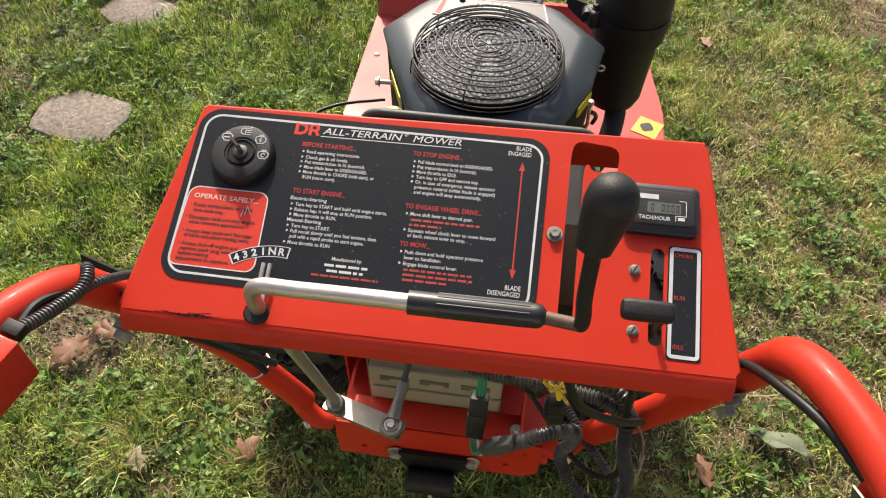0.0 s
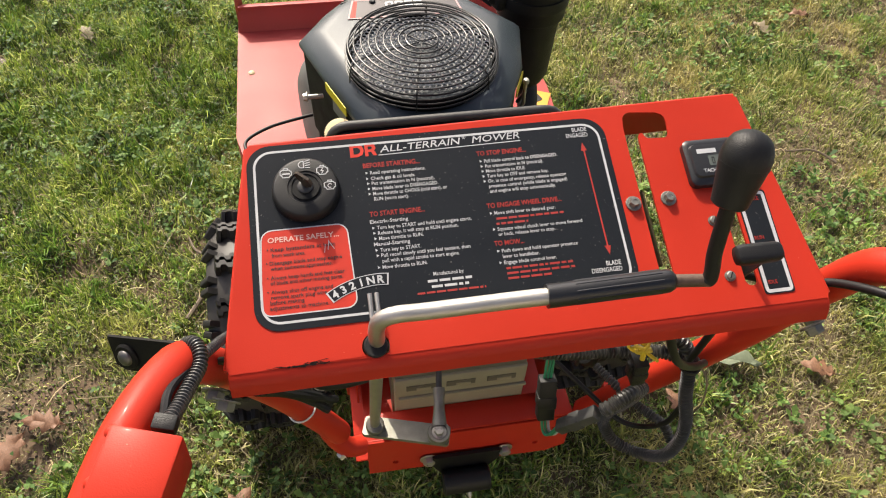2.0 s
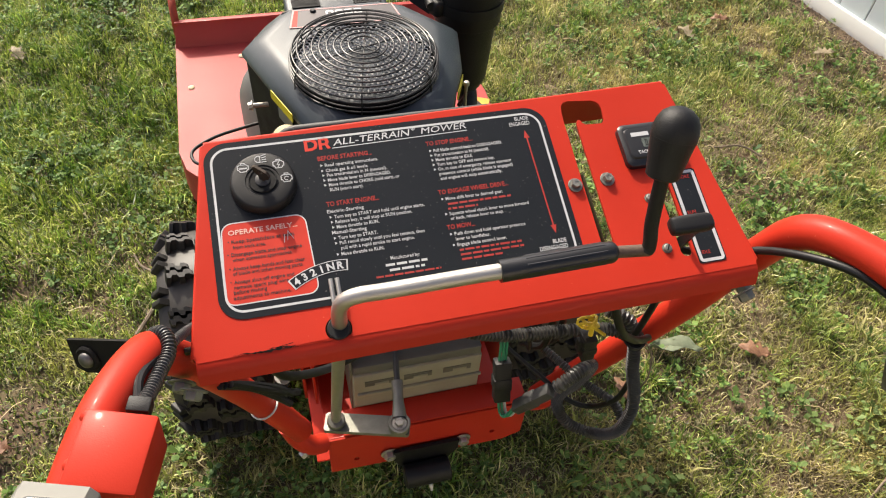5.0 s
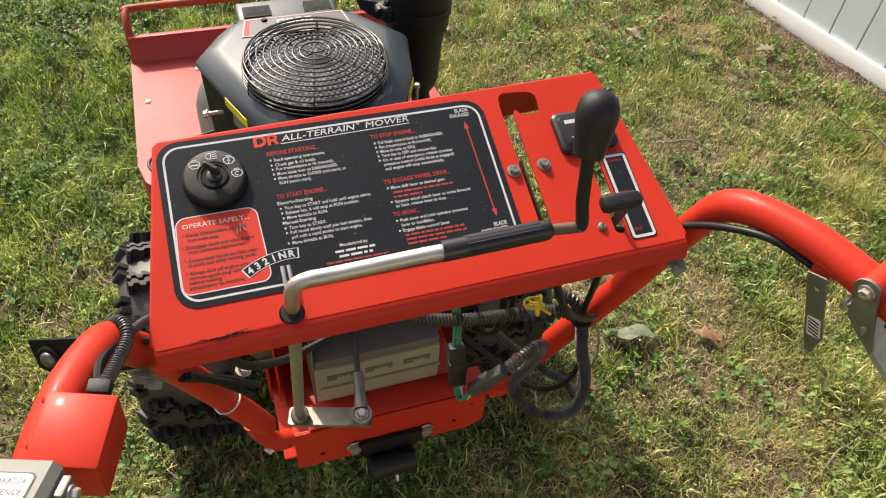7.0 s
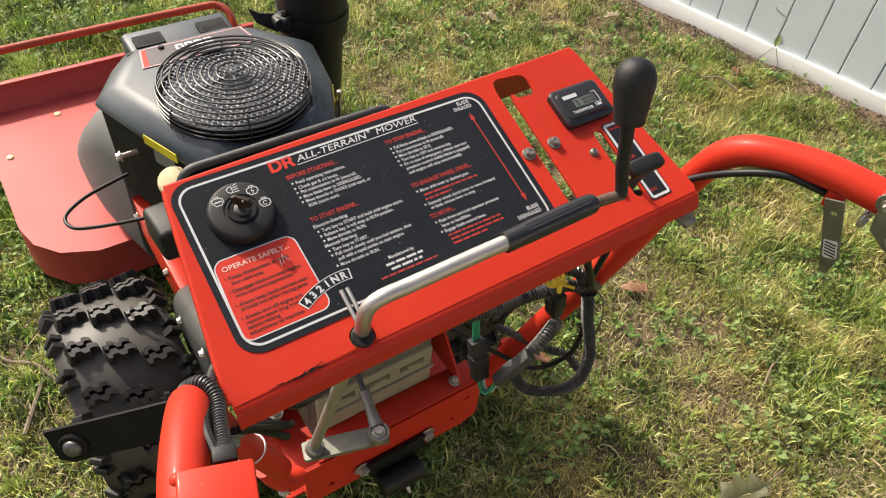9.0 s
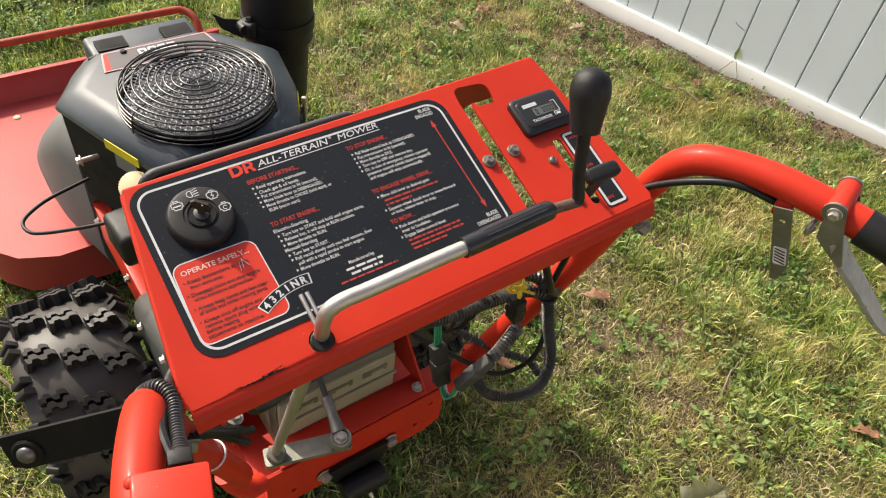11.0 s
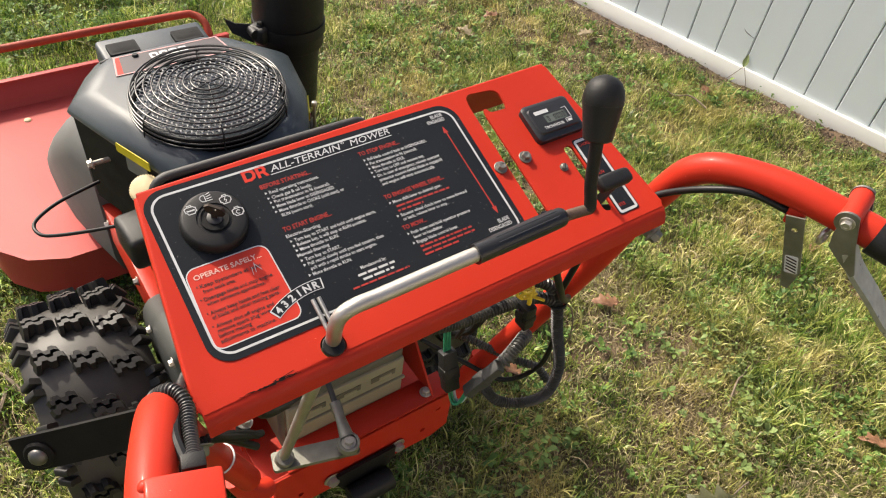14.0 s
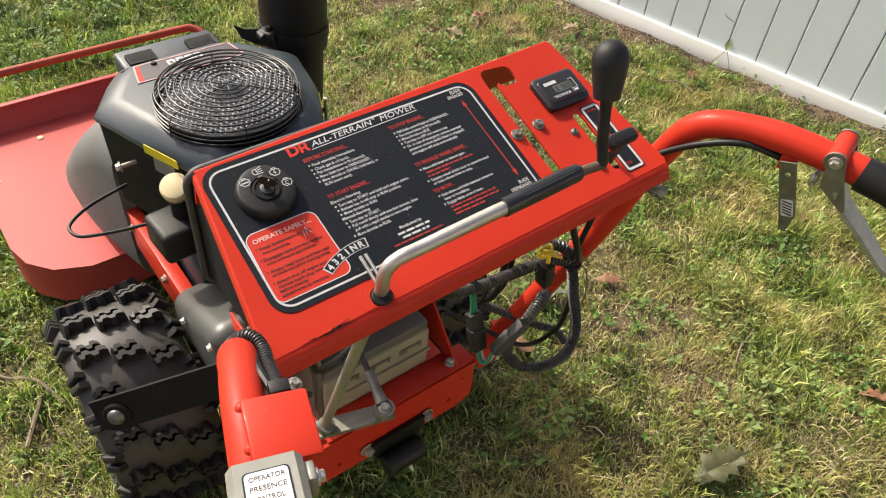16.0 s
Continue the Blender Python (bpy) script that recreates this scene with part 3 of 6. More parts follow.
# rows of the instructions: text, from, to, baseline, with a bullet or not
BODY = (
    ("Read operating instructions.", -0.1305, -0.0783, -0.0460, 1), ("Check gas & oil levels.", -0.1305, -0.0890, -0.0520, 1), ("Put transmission in N (neutral).", -0.1302, -0.0712, -0.0570, 1),
    ("Move blade lever to DISENGAGED.", -0.1300, -0.0684, -0.0625, 1), ("Move throttle to CHOKE (cold start), or", -0.1299, -0.0608, -0.0678, 1), ("RUN (warm start).", -0.1296, -0.0975, -0.0732, 0),
    ("Electric-Starting", -0.1359, -0.1010, -0.0958, 0), ("Turn key to START and hold until engine starts,", -0.1302, -0.0428, -0.1020, 1), ("Release key, it will stop at RUN position.", -0.1298, -0.0560, -0.1073, 1), ("Move throttle to RUN.", -0.1294, -0.0890, -0.1127, 1),
    ("Manual-Starting", -0.1347, -0.1020, -0.1180, 0), ("Turn key to START.", -0.1296, -0.0925, -0.1239, 1), ("Pull recoil slowly until you feel tension, then", -0.1292, -0.0482, -0.1291, 1), ("pull with a rapid stroke to start engine.", -0.1288, -0.0590, -0.1344, 0), ("Move throttle to RUN.", -0.1294, -0.0890, -0.1404, 1),
    ("Pull blade control back to DISENGAGED.", -0.0217, 0.0498, -0.0450, 1), ("Put transmission in N (neutral).", -0.0216, 0.0350, -0.0504, 1), ("Move throttle to IDLE.", -0.0215, 0.0165, -0.0557, 1), ("Turn key to OFF and remove key.", -0.0214, 0.0380, -0.0610, 1),
    ("Or, in case of emergency, release operator", -0.0213, 0.0545, -0.0663, 1), ("presence control (while blade is engaged)", -0.0213, 0.0545, -0.0716, 0), ("and engine will stop automatically.", -0.0212, 0.0423, -0.0769, 0),
    ("Move shift lever to desired gear.", -0.0208, 0.0373, -0.0994, 1), ("Squeeze wheel clutch lever to move forward", -0.0205, 0.0599, -0.1157, 1), ("or back, release lever to stop.", -0.0205, 0.0330, -0.1208, 0),
    ("Push down and hold operator presence", -0.0202, 0.0511, -0.1372, 1), ("lever to handlebar.", -0.0201, 0.0140, -0.1427, 0), ("Engage blade control lever.", -0.0200, 0.0290, -0.1486, 1),
)
lettering([spread(t, u, w, v, 0.0050) for t, u, w, v, _ in BODY], DECAL_WHITE, decal)
for t, u, w, v, mark in BODY:
    if mark:
        part("bullet", sheet(PANEL, [(u - 0.0042, v + 0.0004), (u - 0.0020, v + 0.0018), (u - 0.0042, v + 0.0032)], (), 0.0008, 0.0010), DECAL_WHITE, decal, smooth=False)
lettering([spread("Manufactured by:", -0.0852, -0.0576, -0.1519, 0.0050), spread("BLADE", 0.0696, 0.0843, -0.0208, 0.0064), spread("ENGAGED", 0.0626, 0.0843, -0.0268, 0.0064), spread("BLADE", 0.0735, 0.0873, -0.1607, 0.0064), spread("DISENGAGED", 0.0586, 0.0873, -0.1668, 0.0064)], DECAL_WHITE, decal)


def bars(rows, material, parent, label=""):
    """Print too small to read: a broken bar of its size for each line."""
    rng = random.Random(5)
    for u, v, w, size in rows:
        bm = bmesh.new()
        x = u
        while x < u + w:
            n = min(rng.uniform(0.7, 2.6) * size, u + w - x)
            add_sheet(bm, PANEL, [(x, v), (x + n, v), (x + n, v + size * 0.5), (x, v + size * 0.5)], (), 0.0008, 0.0010)
            x += n + size * 0.4
        part("small_print", bm, material, parent, label, smooth=False)


DULL_RED = shader("faded_red_print", (0.30, 0.022, 0.014), 0.5)
bars([(-0.0910, -0.1579, 0.0397, 0.0046), (-0.0881, -0.1632, 0.0334, 0.0046)], DECAL_WHITE, decal)
bars([(-0.1015, -0.1681, 0.0616, 0.0036), (-0.0197, -0.1046, 0.0640, 0.0040), (-0.0206, -0.1097, 0.0300, 0.0040), (-0.0189, -0.1537, 0.0620, 0.0040), (-0.0188, -0.1585, 0.0630, 0.0040), (-0.0187, -0.1633, 0.0400, 0.0040)], DULL_RED, decal, "small red print")
bm = bmesh.new()
add_sheet(bm, PANEL, [(0.0778, -0.1415), (0.0792, -0.1415), (0.0778, -0.0420), (0.0764, -0.0420)], (), 0.0008, 0.0010)
add_sheet(bm, PANEL, [(0.0742, -0.0420), (0.0800, -0.0420), (0.0768, -0.0332)], (), 0.0008, 0.0010)
add_sheet(bm, PANEL, [(0.0756, -0.1415), (0.0789, -0.1503), (0.0814, -0.1415)], (), 0.0008, 0.0010)
part("arrow", bm, RED_TYPE, decal, "red double-headed arrow", smooth=False)
def slanted(grow):
    """The safety notice's outline: a rounded square, a little wider at the foot."""
    return [(x + (0.0028 if x > -0.195 else -0.0034) * (-0.0930 - y) / 0.079, y) for x, y in rounded(-0.2335 - grow, -0.1722 - grow, -0.1574 + grow, -0.0930 + grow, 0.009 + grow)]


part("safety_box", sheet(PANEL, slanted(0.0), (), 0.0008, 0.0009), DECAL_RED, decal, "red safety notice", smooth=False)
part("safety_border", sheet(PANEL, slanted(0.0008), [slanted(-0.0003)], 0.0009, 0.0011), DECAL_WHITE, decal, smooth=False)
lettering([spread("OPERATE SAFELY...", -0.2284, -0.1651, -0.1046, 0.0070, 0.014, h=0.0011)], PINK_PRINT, decal)
SAFE = (("Keep bystanders at least", -0.2263, -0.1690, -0.1131, 1), ("from work area.", -0.2256, -0.1960, -0.1187, 0), ("Disengage blade and stop engine", -0.2278, -0.1640, -0.1259, 1), ("when someone approaches.", -0.2272, -0.1730, -0.1309, 0), ("Always keep hands and feet clear", -0.2276, -0.1630, -0.1397, 1), ("of blade and other moving parts.", -0.2281, -0.1650, -0.1444, 0), ("Always shut off engine and", -0.2280, -0.1745, -0.1527, 1), ("remove spark plug wire", -0.2284, -0.1800, -0.1576, 0), ("before making", -0.2293, -0.2000, -0.1624, 0), ("adjustments to machine.", -0.2297, -0.1790, -0.1675, 0))
lettering([spread(t, u, w, v, 0.0052, h=0.0011) for t, u, w, v, _ in SAFE] + [line("•", u - 0.0036, v, 0.0060, 0.9, h=0.0011) for t, u, w, v, mark in SAFE if mark], DECAL_DARK, decal)
bm = bmesh.new()
for pts in ([(-0.1745, -0.1075), (-0.1758, -0.1170)], [(-0.1745, -0.1085), (-0.1700, -0.1165)], [(-0.1790, -0.1190), (-0.1778, -0.1110)]):
    add_tube(bm, [on_panel(*p, 0.0012).translation for p in pts], 0.0003, 5)
part("scratch", bm, DECAL_WHITE, decal, "pale scratches through the print")
# curved number strip
arc = lambda r, a: (-0.1350 + r * math.sin(radians(a)), -0.2290 + r * math.cos(radians(a)))
o = [arc(0.0850, a) for a in range(-33, 8, 2)] + [arc(0.0740, a) for a in range(7, -35, -2)]
i = [arc(0.0843, a) for a in range(-32, 7, 2)] + [arc(0.0747, a) for a in range(6, -34, -2)]
part("number_strip", sheet(PANEL, o, (), 0.0011, 0.0013), DECAL_WHITE, decal, "black curved strip with white edge and numerals", smooth=False)
part("strip_ground", sheet(PANEL, i, (), 0.0013, 0.0014), DECAL, decal, smooth=False)
rows = []
for ch, a in zip("4321NR", (-30.6, -24.6, -18.6, -12.6, -7.4, -0.6)):
    u, v = arc(0.0760, a)
    rows.append(line(ch, u, v, 0.0100, 1.0, h=0.0015, turn=-a - 2, bold=0.03))
lettering(rows, DECAL_WHITE, decal, "white model numerals")

# ---- key switch ----
K = on_panel(-0.1905, -0.0572)
switch = part("key_switch", lathe(K, [(0.0312, 0.0008), (0.0312, 0.003), (0.0300, 0.0090), (0.0285, 0.0110), (0.0272, 0.0115), (0.0160, 0.0115), (0.0155, 0.0105), (0.0, 0.0105)], 48), BLACK, mower, "round black ignition switch with white symbols")
part("collar", lathe(K @ pose(0, 0, 0.0105), [(0.0135, 0), (0.0135, 0.0018), (0.0130, 0.0022), (0.0122, 0.0022), (0.0118, 0.0012), (0.0, 0.0012)], 32), TANK, switch)
part("barrel", lathe(K @ pose(0, 0, 0.0112), [(0.0070, 0), (0.0070, 0.0016), (0.0062, 0.0022), (0.0, 0.0022)], 24), shader("dull_dark_metal", (0.05, 0.05, 0.05), 0.5, 0.4), switch, "dark metal lock barrel")
bm = sheet(K @ pose(0, 0, 0.0125, 90, 0, 138), [(-0.003, 0), (0.003, 0), (0.003, 0.006), (0.0080, 0.008), (0.0100, 0.015), (0.006, 0.020), (-0.006, 0.020), (-0.0100, 0.015), (-0.0080, 0.008), (-0.003, 0.006)], [[(0.002 * math.cos(k * 0.785), 0.0165 + 0.002 * math.sin(k * 0.785)) for k in range(8)]], -0.0013, 0.0013)
part("key", bm, shader("dark_bronze_key", (0.045, 0.032, 0.022), 0.4, 0.3, spec=0.5), switch, "black ignition key turned in the lock")
def stroke(bm, f, pts, w=0.0008, shut=False):
    """A thin painted line through plan points of the frame f."""
    n = len(pts)
    for k in range(n if shut else n - 1):
        (ax, ay), (bx_, by_) = pts[k], pts[(k + 1) % n]
        d = math.hypot(bx_ - ax, by_ - ay) or 1
        ox, oy = -(by_ - ay) / d * w / 2, (bx_ - ax) / d * w / 2
        ex, ey = (bx_ - ax) / d * w * 0.4, (by_ - ay) / d * w * 0.4
        add_sheet(bm, f, [(ax - ox - ex, ay - oy - ey), (bx_ - ox + ex, by_ - oy + ey), (bx_ + ox + ex, by_ + oy + ey), (ax + ox - ex, ay + oy - ey)], (), 0, 0.0002)


ENGINE_SIGN = [(-0.0050, -0.0018), (-0.0050, 0.0022), (-0.0030, 0.0032), (0.0030, 0.0032), (0.0042, 0.0018), (0.0050, 0.0018), (0.0050, -0.0022), (0.0040, -0.0022), (0.0028, -0.0042), (-0.0028, -0.0042), (-0.0040, -0.0018)]
for a in (138, 90, 42, -2):
    bm = bmesh.new()
    f = K @ pose(0.0222 * math.cos(radians(a)), 0.0222 * math.sin(radians(a)), 0.0116)
    if a == 90:
        stroke(bm, f, [(0.0, 0.0034), (-0.0030, 0.0030), (-0.0046, 0.0012), (-0.0046, -0.0012), (-0.0030, -0.0030), (0.0, -0.0034)], shut=True)
        for k in (-1.5, -0.5, 0.5, 1.5):
            stroke(bm, f, [(0.0014, k * 0.0022), (0.0056, k * 0.0026 + 0.0006)], 0.0007)
    else:
        stroke(bm, f, ENGINE_SIGN, shut=True)
        stroke(bm, f, [(-0.0018, 0.0036), (-0.0018, 0.0048), (0.0018, 0.0048), (0.0018, 0.0036)])
        if a == 138:
            stroke(bm, f, [(-0.0032, -0.0006), (0.0032, -0.0006)], 0.0013)
        elif a == 42:
            stroke(bm, f, [(0.0006, 0.0022), (-0.0012, -0.0004), (0.0010, -0.0006), (-0.0006, -0.0030)], 0.0007)
        else:
            stroke(bm, f, [(0.0020 * math.cos(k * 0.9 + 0.6), -0.0006 + 0.0020 * math.sin(k * 0.9 + 0.6)) for k in range(6)], 0.0007)
    part("symbol", bm, DECAL_WHITE, switch, "white headlamp symbol" if a == 90 else "white engine symbol", smooth=False)

# ---- hour meter ----
H = on_panel(0.2058, -0.0695) @ Matrix.Scale(1.08, 4)
meter = part("hour_meter", add_loft(bmesh.new(), [[H @ Vector((x, y, z)) for x, y in rounded(-w, -h, w, h, r, 4)] for w, h, r, z in ((0.0310, 0.0225, 0.006, 0.0), (0.0310, 0.0225, 0.006, 0.0065), (0.0285, 0.0200, 0.005, 0.0085), (0.0275, 0.0165, 0.005, 0.0085), (0.0265, 0.0155, 0.005, 0.0105), (0.0250, 0.0140, 0.004, 0.0108))]), BLACK_SHINY, mower, "black rectangular hour meter with a grey display")
part("display", sheet(H, rounded(-0.0125, -0.0060, 0.0150, 0.0040, 0.001), (), 0.0108, 0.0111), DISPLAY, meter, "grey liquid crystal display", smooth=False)
lettering([("TACH/HOUR", 0.0050, H @ pose(-0.0195, -0.0122, 0.0110), 0.85, "LEFT", 0.0, 0.00005, 0.026)], DECAL_WHITE, meter)
bm = bmesh.new()
for x0, x1, y0, y1 in ((-0.0215, -0.0035, 0.0065, 0.0108), (0.0135, 0.0195, 0.0062, 0.0068), (0.0189, 0.0195, -0.0068, 0.0068), (0.0105, 0.0195, -0.0075, -0.0069), (0.0105, 0.0111, -0.0120, -0.0069), (0.0125, 0.0180, -0.0112, -0.0085)):
    add_sheet(bm, H, [(x0, y0), (x1, y0), (x1, y1), (x0, y1)], (), 0.0108, 0.0111)
part("marking", bm, DECAL_WHITE, meter, "white maker's mark and frame line", smooth=False)
bm = bmesh.new()
for x in (-0.0095, -0.001, 0.003, 0.007, 0.011):
    add_sheet(bm, H, [(x, -0.0042), (x + 0.0024, -0.0042), (x + 0.0024, 0.0022), (x, 0.0022)], [[(x + 0.0006, -0.0034), (x + 0.0018, -0.0034), (x + 0.0018, 0.0014), (x + 0.0006, 0.0014)]], 0.0111, 0.0113)
part("digits", bm, BLACK, meter, "dark segment digits", smooth=False)

# ---- throttle ----
label = part("throttle_label", sheet(PANEL, rounded(0.2145, -0.2055, 0.2440, -0.1015, 0.003), (), 0.0003, 0.0007), DECAL, mower, "black throttle label with a white frame", smooth=False)
o, i = ring_band(0.2158, -0.2042, 0.2427, -0.1028, 0.0040, 0.0032)
part("border", sheet(PANEL, o, [i], 0.0007, 0.0009), DECAL_WHITE, label, smooth=False)
lettering([line("CHOKE", 0.2200, -0.1120, 0.0056, 0.84), line("RUN", 0.2200, -0.1520, 0.0056, 0.84), line("IDLE", 0.2200, -0.1960, 0.0056, 0.84)], RED_TYPE, label)
bm = bmesh.new()
arm = [on_panel(0.2055, -0.178, -0.02).translation, on_panel(0.2055, -0.178, 0.045).translation]
add_box(bm, along(*arm) @ pose(0, 0, 0.03), 0.003, 0.010, 0.065)
throttle = part("throttle_lever", bm, BLACK, mower, "throttle lever with a black cross handle")
bm = add_loft(bmesh.new(), [[on_panel(0.1890, -0.1815, 0.0520) @ Vector((x, y * k, z * k)) for y, z in rounded(-0.0092, -0.0068, 0.0092, 0.0068, 0.005, 4)] for x, k in ((-0.0215, 0.55), (-0.0200, 0.85), (-0.016, 0.96), (0.0, 0.97), (0.016, 0.93), (0.0195, 0.82), (0.0210, 0.6))])
part("handle", bm, BLACK, throttle, "black grained plastic cross handle")

# ---- fasteners on the console ----
for u, v, w in ((0.1128, -0.1025, 12), (0.1480, -0.1008, 40)):
    hex_bolt(on_panel(u, v) @ pose(0, 0, 0, 0, 0, w), mower, 0.0052, material=GALV)
for u, v in ((0.1855, -0.1283), (0.1862, -0.1840)):
    screw = part("screw", lathe(on_panel(u, v), [(0.0052, 0), (0.0052, 0.001), (0.0040, 0.001), (0.0040, 0.0028), (0.0032, 0.0036), (0, 0.0038)], 18), GALV, mower, "slotted screw")
    part("screw_slot", box(on_panel(u, v, 0.0037) @ pose(0, 0, 0, 0, 0, 60), 0.0066, 0.0011, 0.0008), BLACK, screw)
part("slide_bar", box(on_panel(0.128, -0.118, -0.030), 0.021, 0.080, 0.004, 0.001), shader("dull_olive_steel", (0.085, 0.072, 0.034), 0.6, 0.2, tint=(0.06, 0.05, 0.025), scale=60), mower, "dull flat bar under the slot")

# ---- shift lever ----
K1, K0 = Vector((0.1430, -0.1775, 1.1700)), Vector((0.1312, -0.1993, 1.1070))
rod = smooth_path([K0 - (K1 - K0).normalized() * -0.01, (0.1332, -0.2055, 1.062), (0.1350, -0.2100, 1.042), (0.1352, -0.2122, 1.0330), (0.1335, -0.2128, 1.0290)], 8)
shift = part("shift_lever", tube(rod, 0.0064, 16), BLACK, mower, "black bent shift lever with an egg-shaped knob")
part("knob", lathe(along(K0, K1), [(0.0, 0), (0.0125, 0), (0.0141, 0.0015), (0.0148, 0.007), (0.0180, 0.029), (0.0191, 0.036), (0.0190, 0.042), (0.0178, 0.048), (0.0148, 0.0540), (0.0098, 0.0580), (0.0042, 0.0600), (0.0, 0.0603)], 36), BLACK, shift, "black grained egg-shaped knob")
part("stub", tube([(0.1365, -0.2128, 1.0288), (0.1300, -0.2115, 1.0284), (0.1000, -0.2080, 1.0284)], 0.0056, 14), RUSTY, shift, "dull rusty cross stub")
part("seam", lathe(along(K0, K1) @ pose(0, 0, 0.0345), [(0.0191, 0), (0.0192, 0.0006), (0.0180, 0.0006)], 36), BLACK, shift)

# ---- blade lever and linkage ----
lever = part("blade_lever", tube(smooth_path([(-0.146, -0.058, 0.548), (-0.144, -0.125, 0.755), (-0.1425, -0.1885, 0.952)], 5) + smooth_path([(-0.1425, -0.1960, 0.976), (-0.1425, -0.1990, 0.995), (-0.1385, -0.2010, 1.010), (-0.1260, -0.2030, 1.0185), (-0.100, -0.2045, 1.0205), (-0.03, -0.2080, 1.0265), (0.0, -0.2092, 1.0280)], 8), 0.0072, 16), STEEL, mower, "bent zinc-plated blade lever with a black ribbed grip")
bm = tube([Vector((-0.0035, -0.2088, 1.0277)).lerp(Vector((0.1075, -0.2078, 1.0284)), k / 40) for k in range(41)], lambda u: 0.0101 * math.sqrt(max(1 - max(0, (u - 0.93) / 0.08) ** 2, 0.1)), 24)
grip = part("grip", bm, BLACK_SHINY, lever, "glossy black ribbed grip")
for k in range(9):
    w = radians(40 * k)
    off = Vector((0, math.cos(w), math.sin(w))) * 0.0096
    part("grip_rib", tube([Vector((0.020, -0.2086, 1.0279)) + off, Vector((0.094, -0.2079, 1.0284)) + off], 0.0010, 6), BLACK_SHINY, lever)
part("grommet", lathe(on_panel(-0.143, -0.209, 0.0), [(0.0072, 0.0022), (0.0096, 0.0022), (0.0106, 0.0012), (0.0106, 0.0), (0.0100, -0.004), (0.0072, -0.004)], 24), BLACK, lever, "black rubber grommet")
bm = bmesh.new()
for d in (-0.003, 0.003):
    add_tube(bm, [(-0.1415 + d, -0.197, 0.978), (-0.1415 + d, -0.160, 0.993)], 0.0021, 8)
part("retaining_clip", bm, STEEL, lever, "double wire retaining clip")
bm = sheet(pose(-0.1460, -0.060, 0.545, -6, 0, -16), rounded(-0.016, -0.016, 0.106, 0.015, 0.005), (), -0.003, 0.003)
link = part("link_plate", bm, GALV, mower, "galvanised link plate with rod ends")
part("boss", lathe(along((-0.1460, -0.058, 0.540), (-0.1445, -0.10, 0.67)), [(0.013, 0), (0.013, 0.022), (0.0115, 0.024), (0.0073, 0.024)], 20), GALV, link)
EYE = Vector((-0.0600, -0.0885, 0.552))
hexm = along(EYE, (-0.0600, -0.097, 0.62))
bm = lathe(hexm @ pose(0, 0, 0.003), [(0.0160, 0), (0.0160, 0.0095), (0.0150, 0.011), (0.0118, 0.011), (0.0112, 0.0085), (0.0, 0.0085)], 28)
neck, stem_end = EYE + Vector((0.002, 0.008, 0.012)), EYE + Vector((0.0085, 0.056, 0.031))
add_tube(bm, [neck.lerp(stem_end, k / 10) for k in range(11)], lambda u: 0.0105 - 0.0028 * min(1, u * 2.2) + (0.0008 if u > 0.78 else 0), 16)
part("clevis", bm, GALV, link, "forged rod end with a round eye")
part("control_rod", tube([stem_end - Vector((0.001, 0.006, 0.002)), (-0.040, 0.05, 0.613), (-0.020, 0.20, 0.668)], 0.0044, 10), DUSTY_BLACK, link, "dark control rod")
hex_bolt(hexm @ pose(0, 0, 0.0115), link, 0.0070)

# ---- handlebars ----
BAR = [(0.178, -0.0415, 0.473), (0.224, -0.094, 0.645), (0.270, -0.147, 0.825), (0.303, -0.176, 0.945), (0.308, -0.214, 1.018), (0.331, -0.280, 1.041), (0.350, -0.350, 1.045), (0.368, -0.420, 1.040), (0.392, -0.520, 1.020)]
LEFT_BAR = [(-0.197, -0.055, 0.535), (-0.219, -0.070, 0.612), (-0.255, -0.097, 0.735), (-0.283, -0.152, 0.885), (-0.295, -0.186, 0.955), (-0.302, -0.217, 1.003), (-0.3246, -0.280, 1.027), (-0.3478, -0.350, 1.022), (-0.368, -0.420, 1.014), (-0.392, -0.520, 0.99)]
for s, name in ((1, "right"), (-1, "left")):
    pts = BAR if s > 0 else LEFT_BAR
    bar = part("handlebar", tube(smooth_path(pts, 8), 0.0174, 22), RED, mower, "bent orange-red handlebar tube")
    part("foot_collar", tube(smooth_path([(s * 0.214, -0.040, 0.528), (s * 0.203, -0.046, 0.497), (s * 0.186, -0.050, 0.474), (s * 0.166, -0.044, 0.462)], 4), 0.0150, 20), RED, bar, "bent red foot of the handlebar")
    hex_bolt(along((s * 0.196, -0.058, 0.470), (s * 0.26, -0.10, 0.45)), bar, 0.007)
    for k in (0, 1):
        hex_bolt(along((s * (0.277 + 0.012 * k), -0.207 + 0.018 * k, 0.925 - 0.012 * k), (s * (0.292 + 0.012 * k), -0.25, 0.905 - 0.01 * k)), bar, 0.0085, material=GALV)
    grip = [Vector(q) for q in pts[-3:]]
    part("grip", tube([grip[0].lerp(grip[1], 0.55), grip[1], grip[2]], 0.0200, 20), BLACK, bar, "black rubber hand grip")

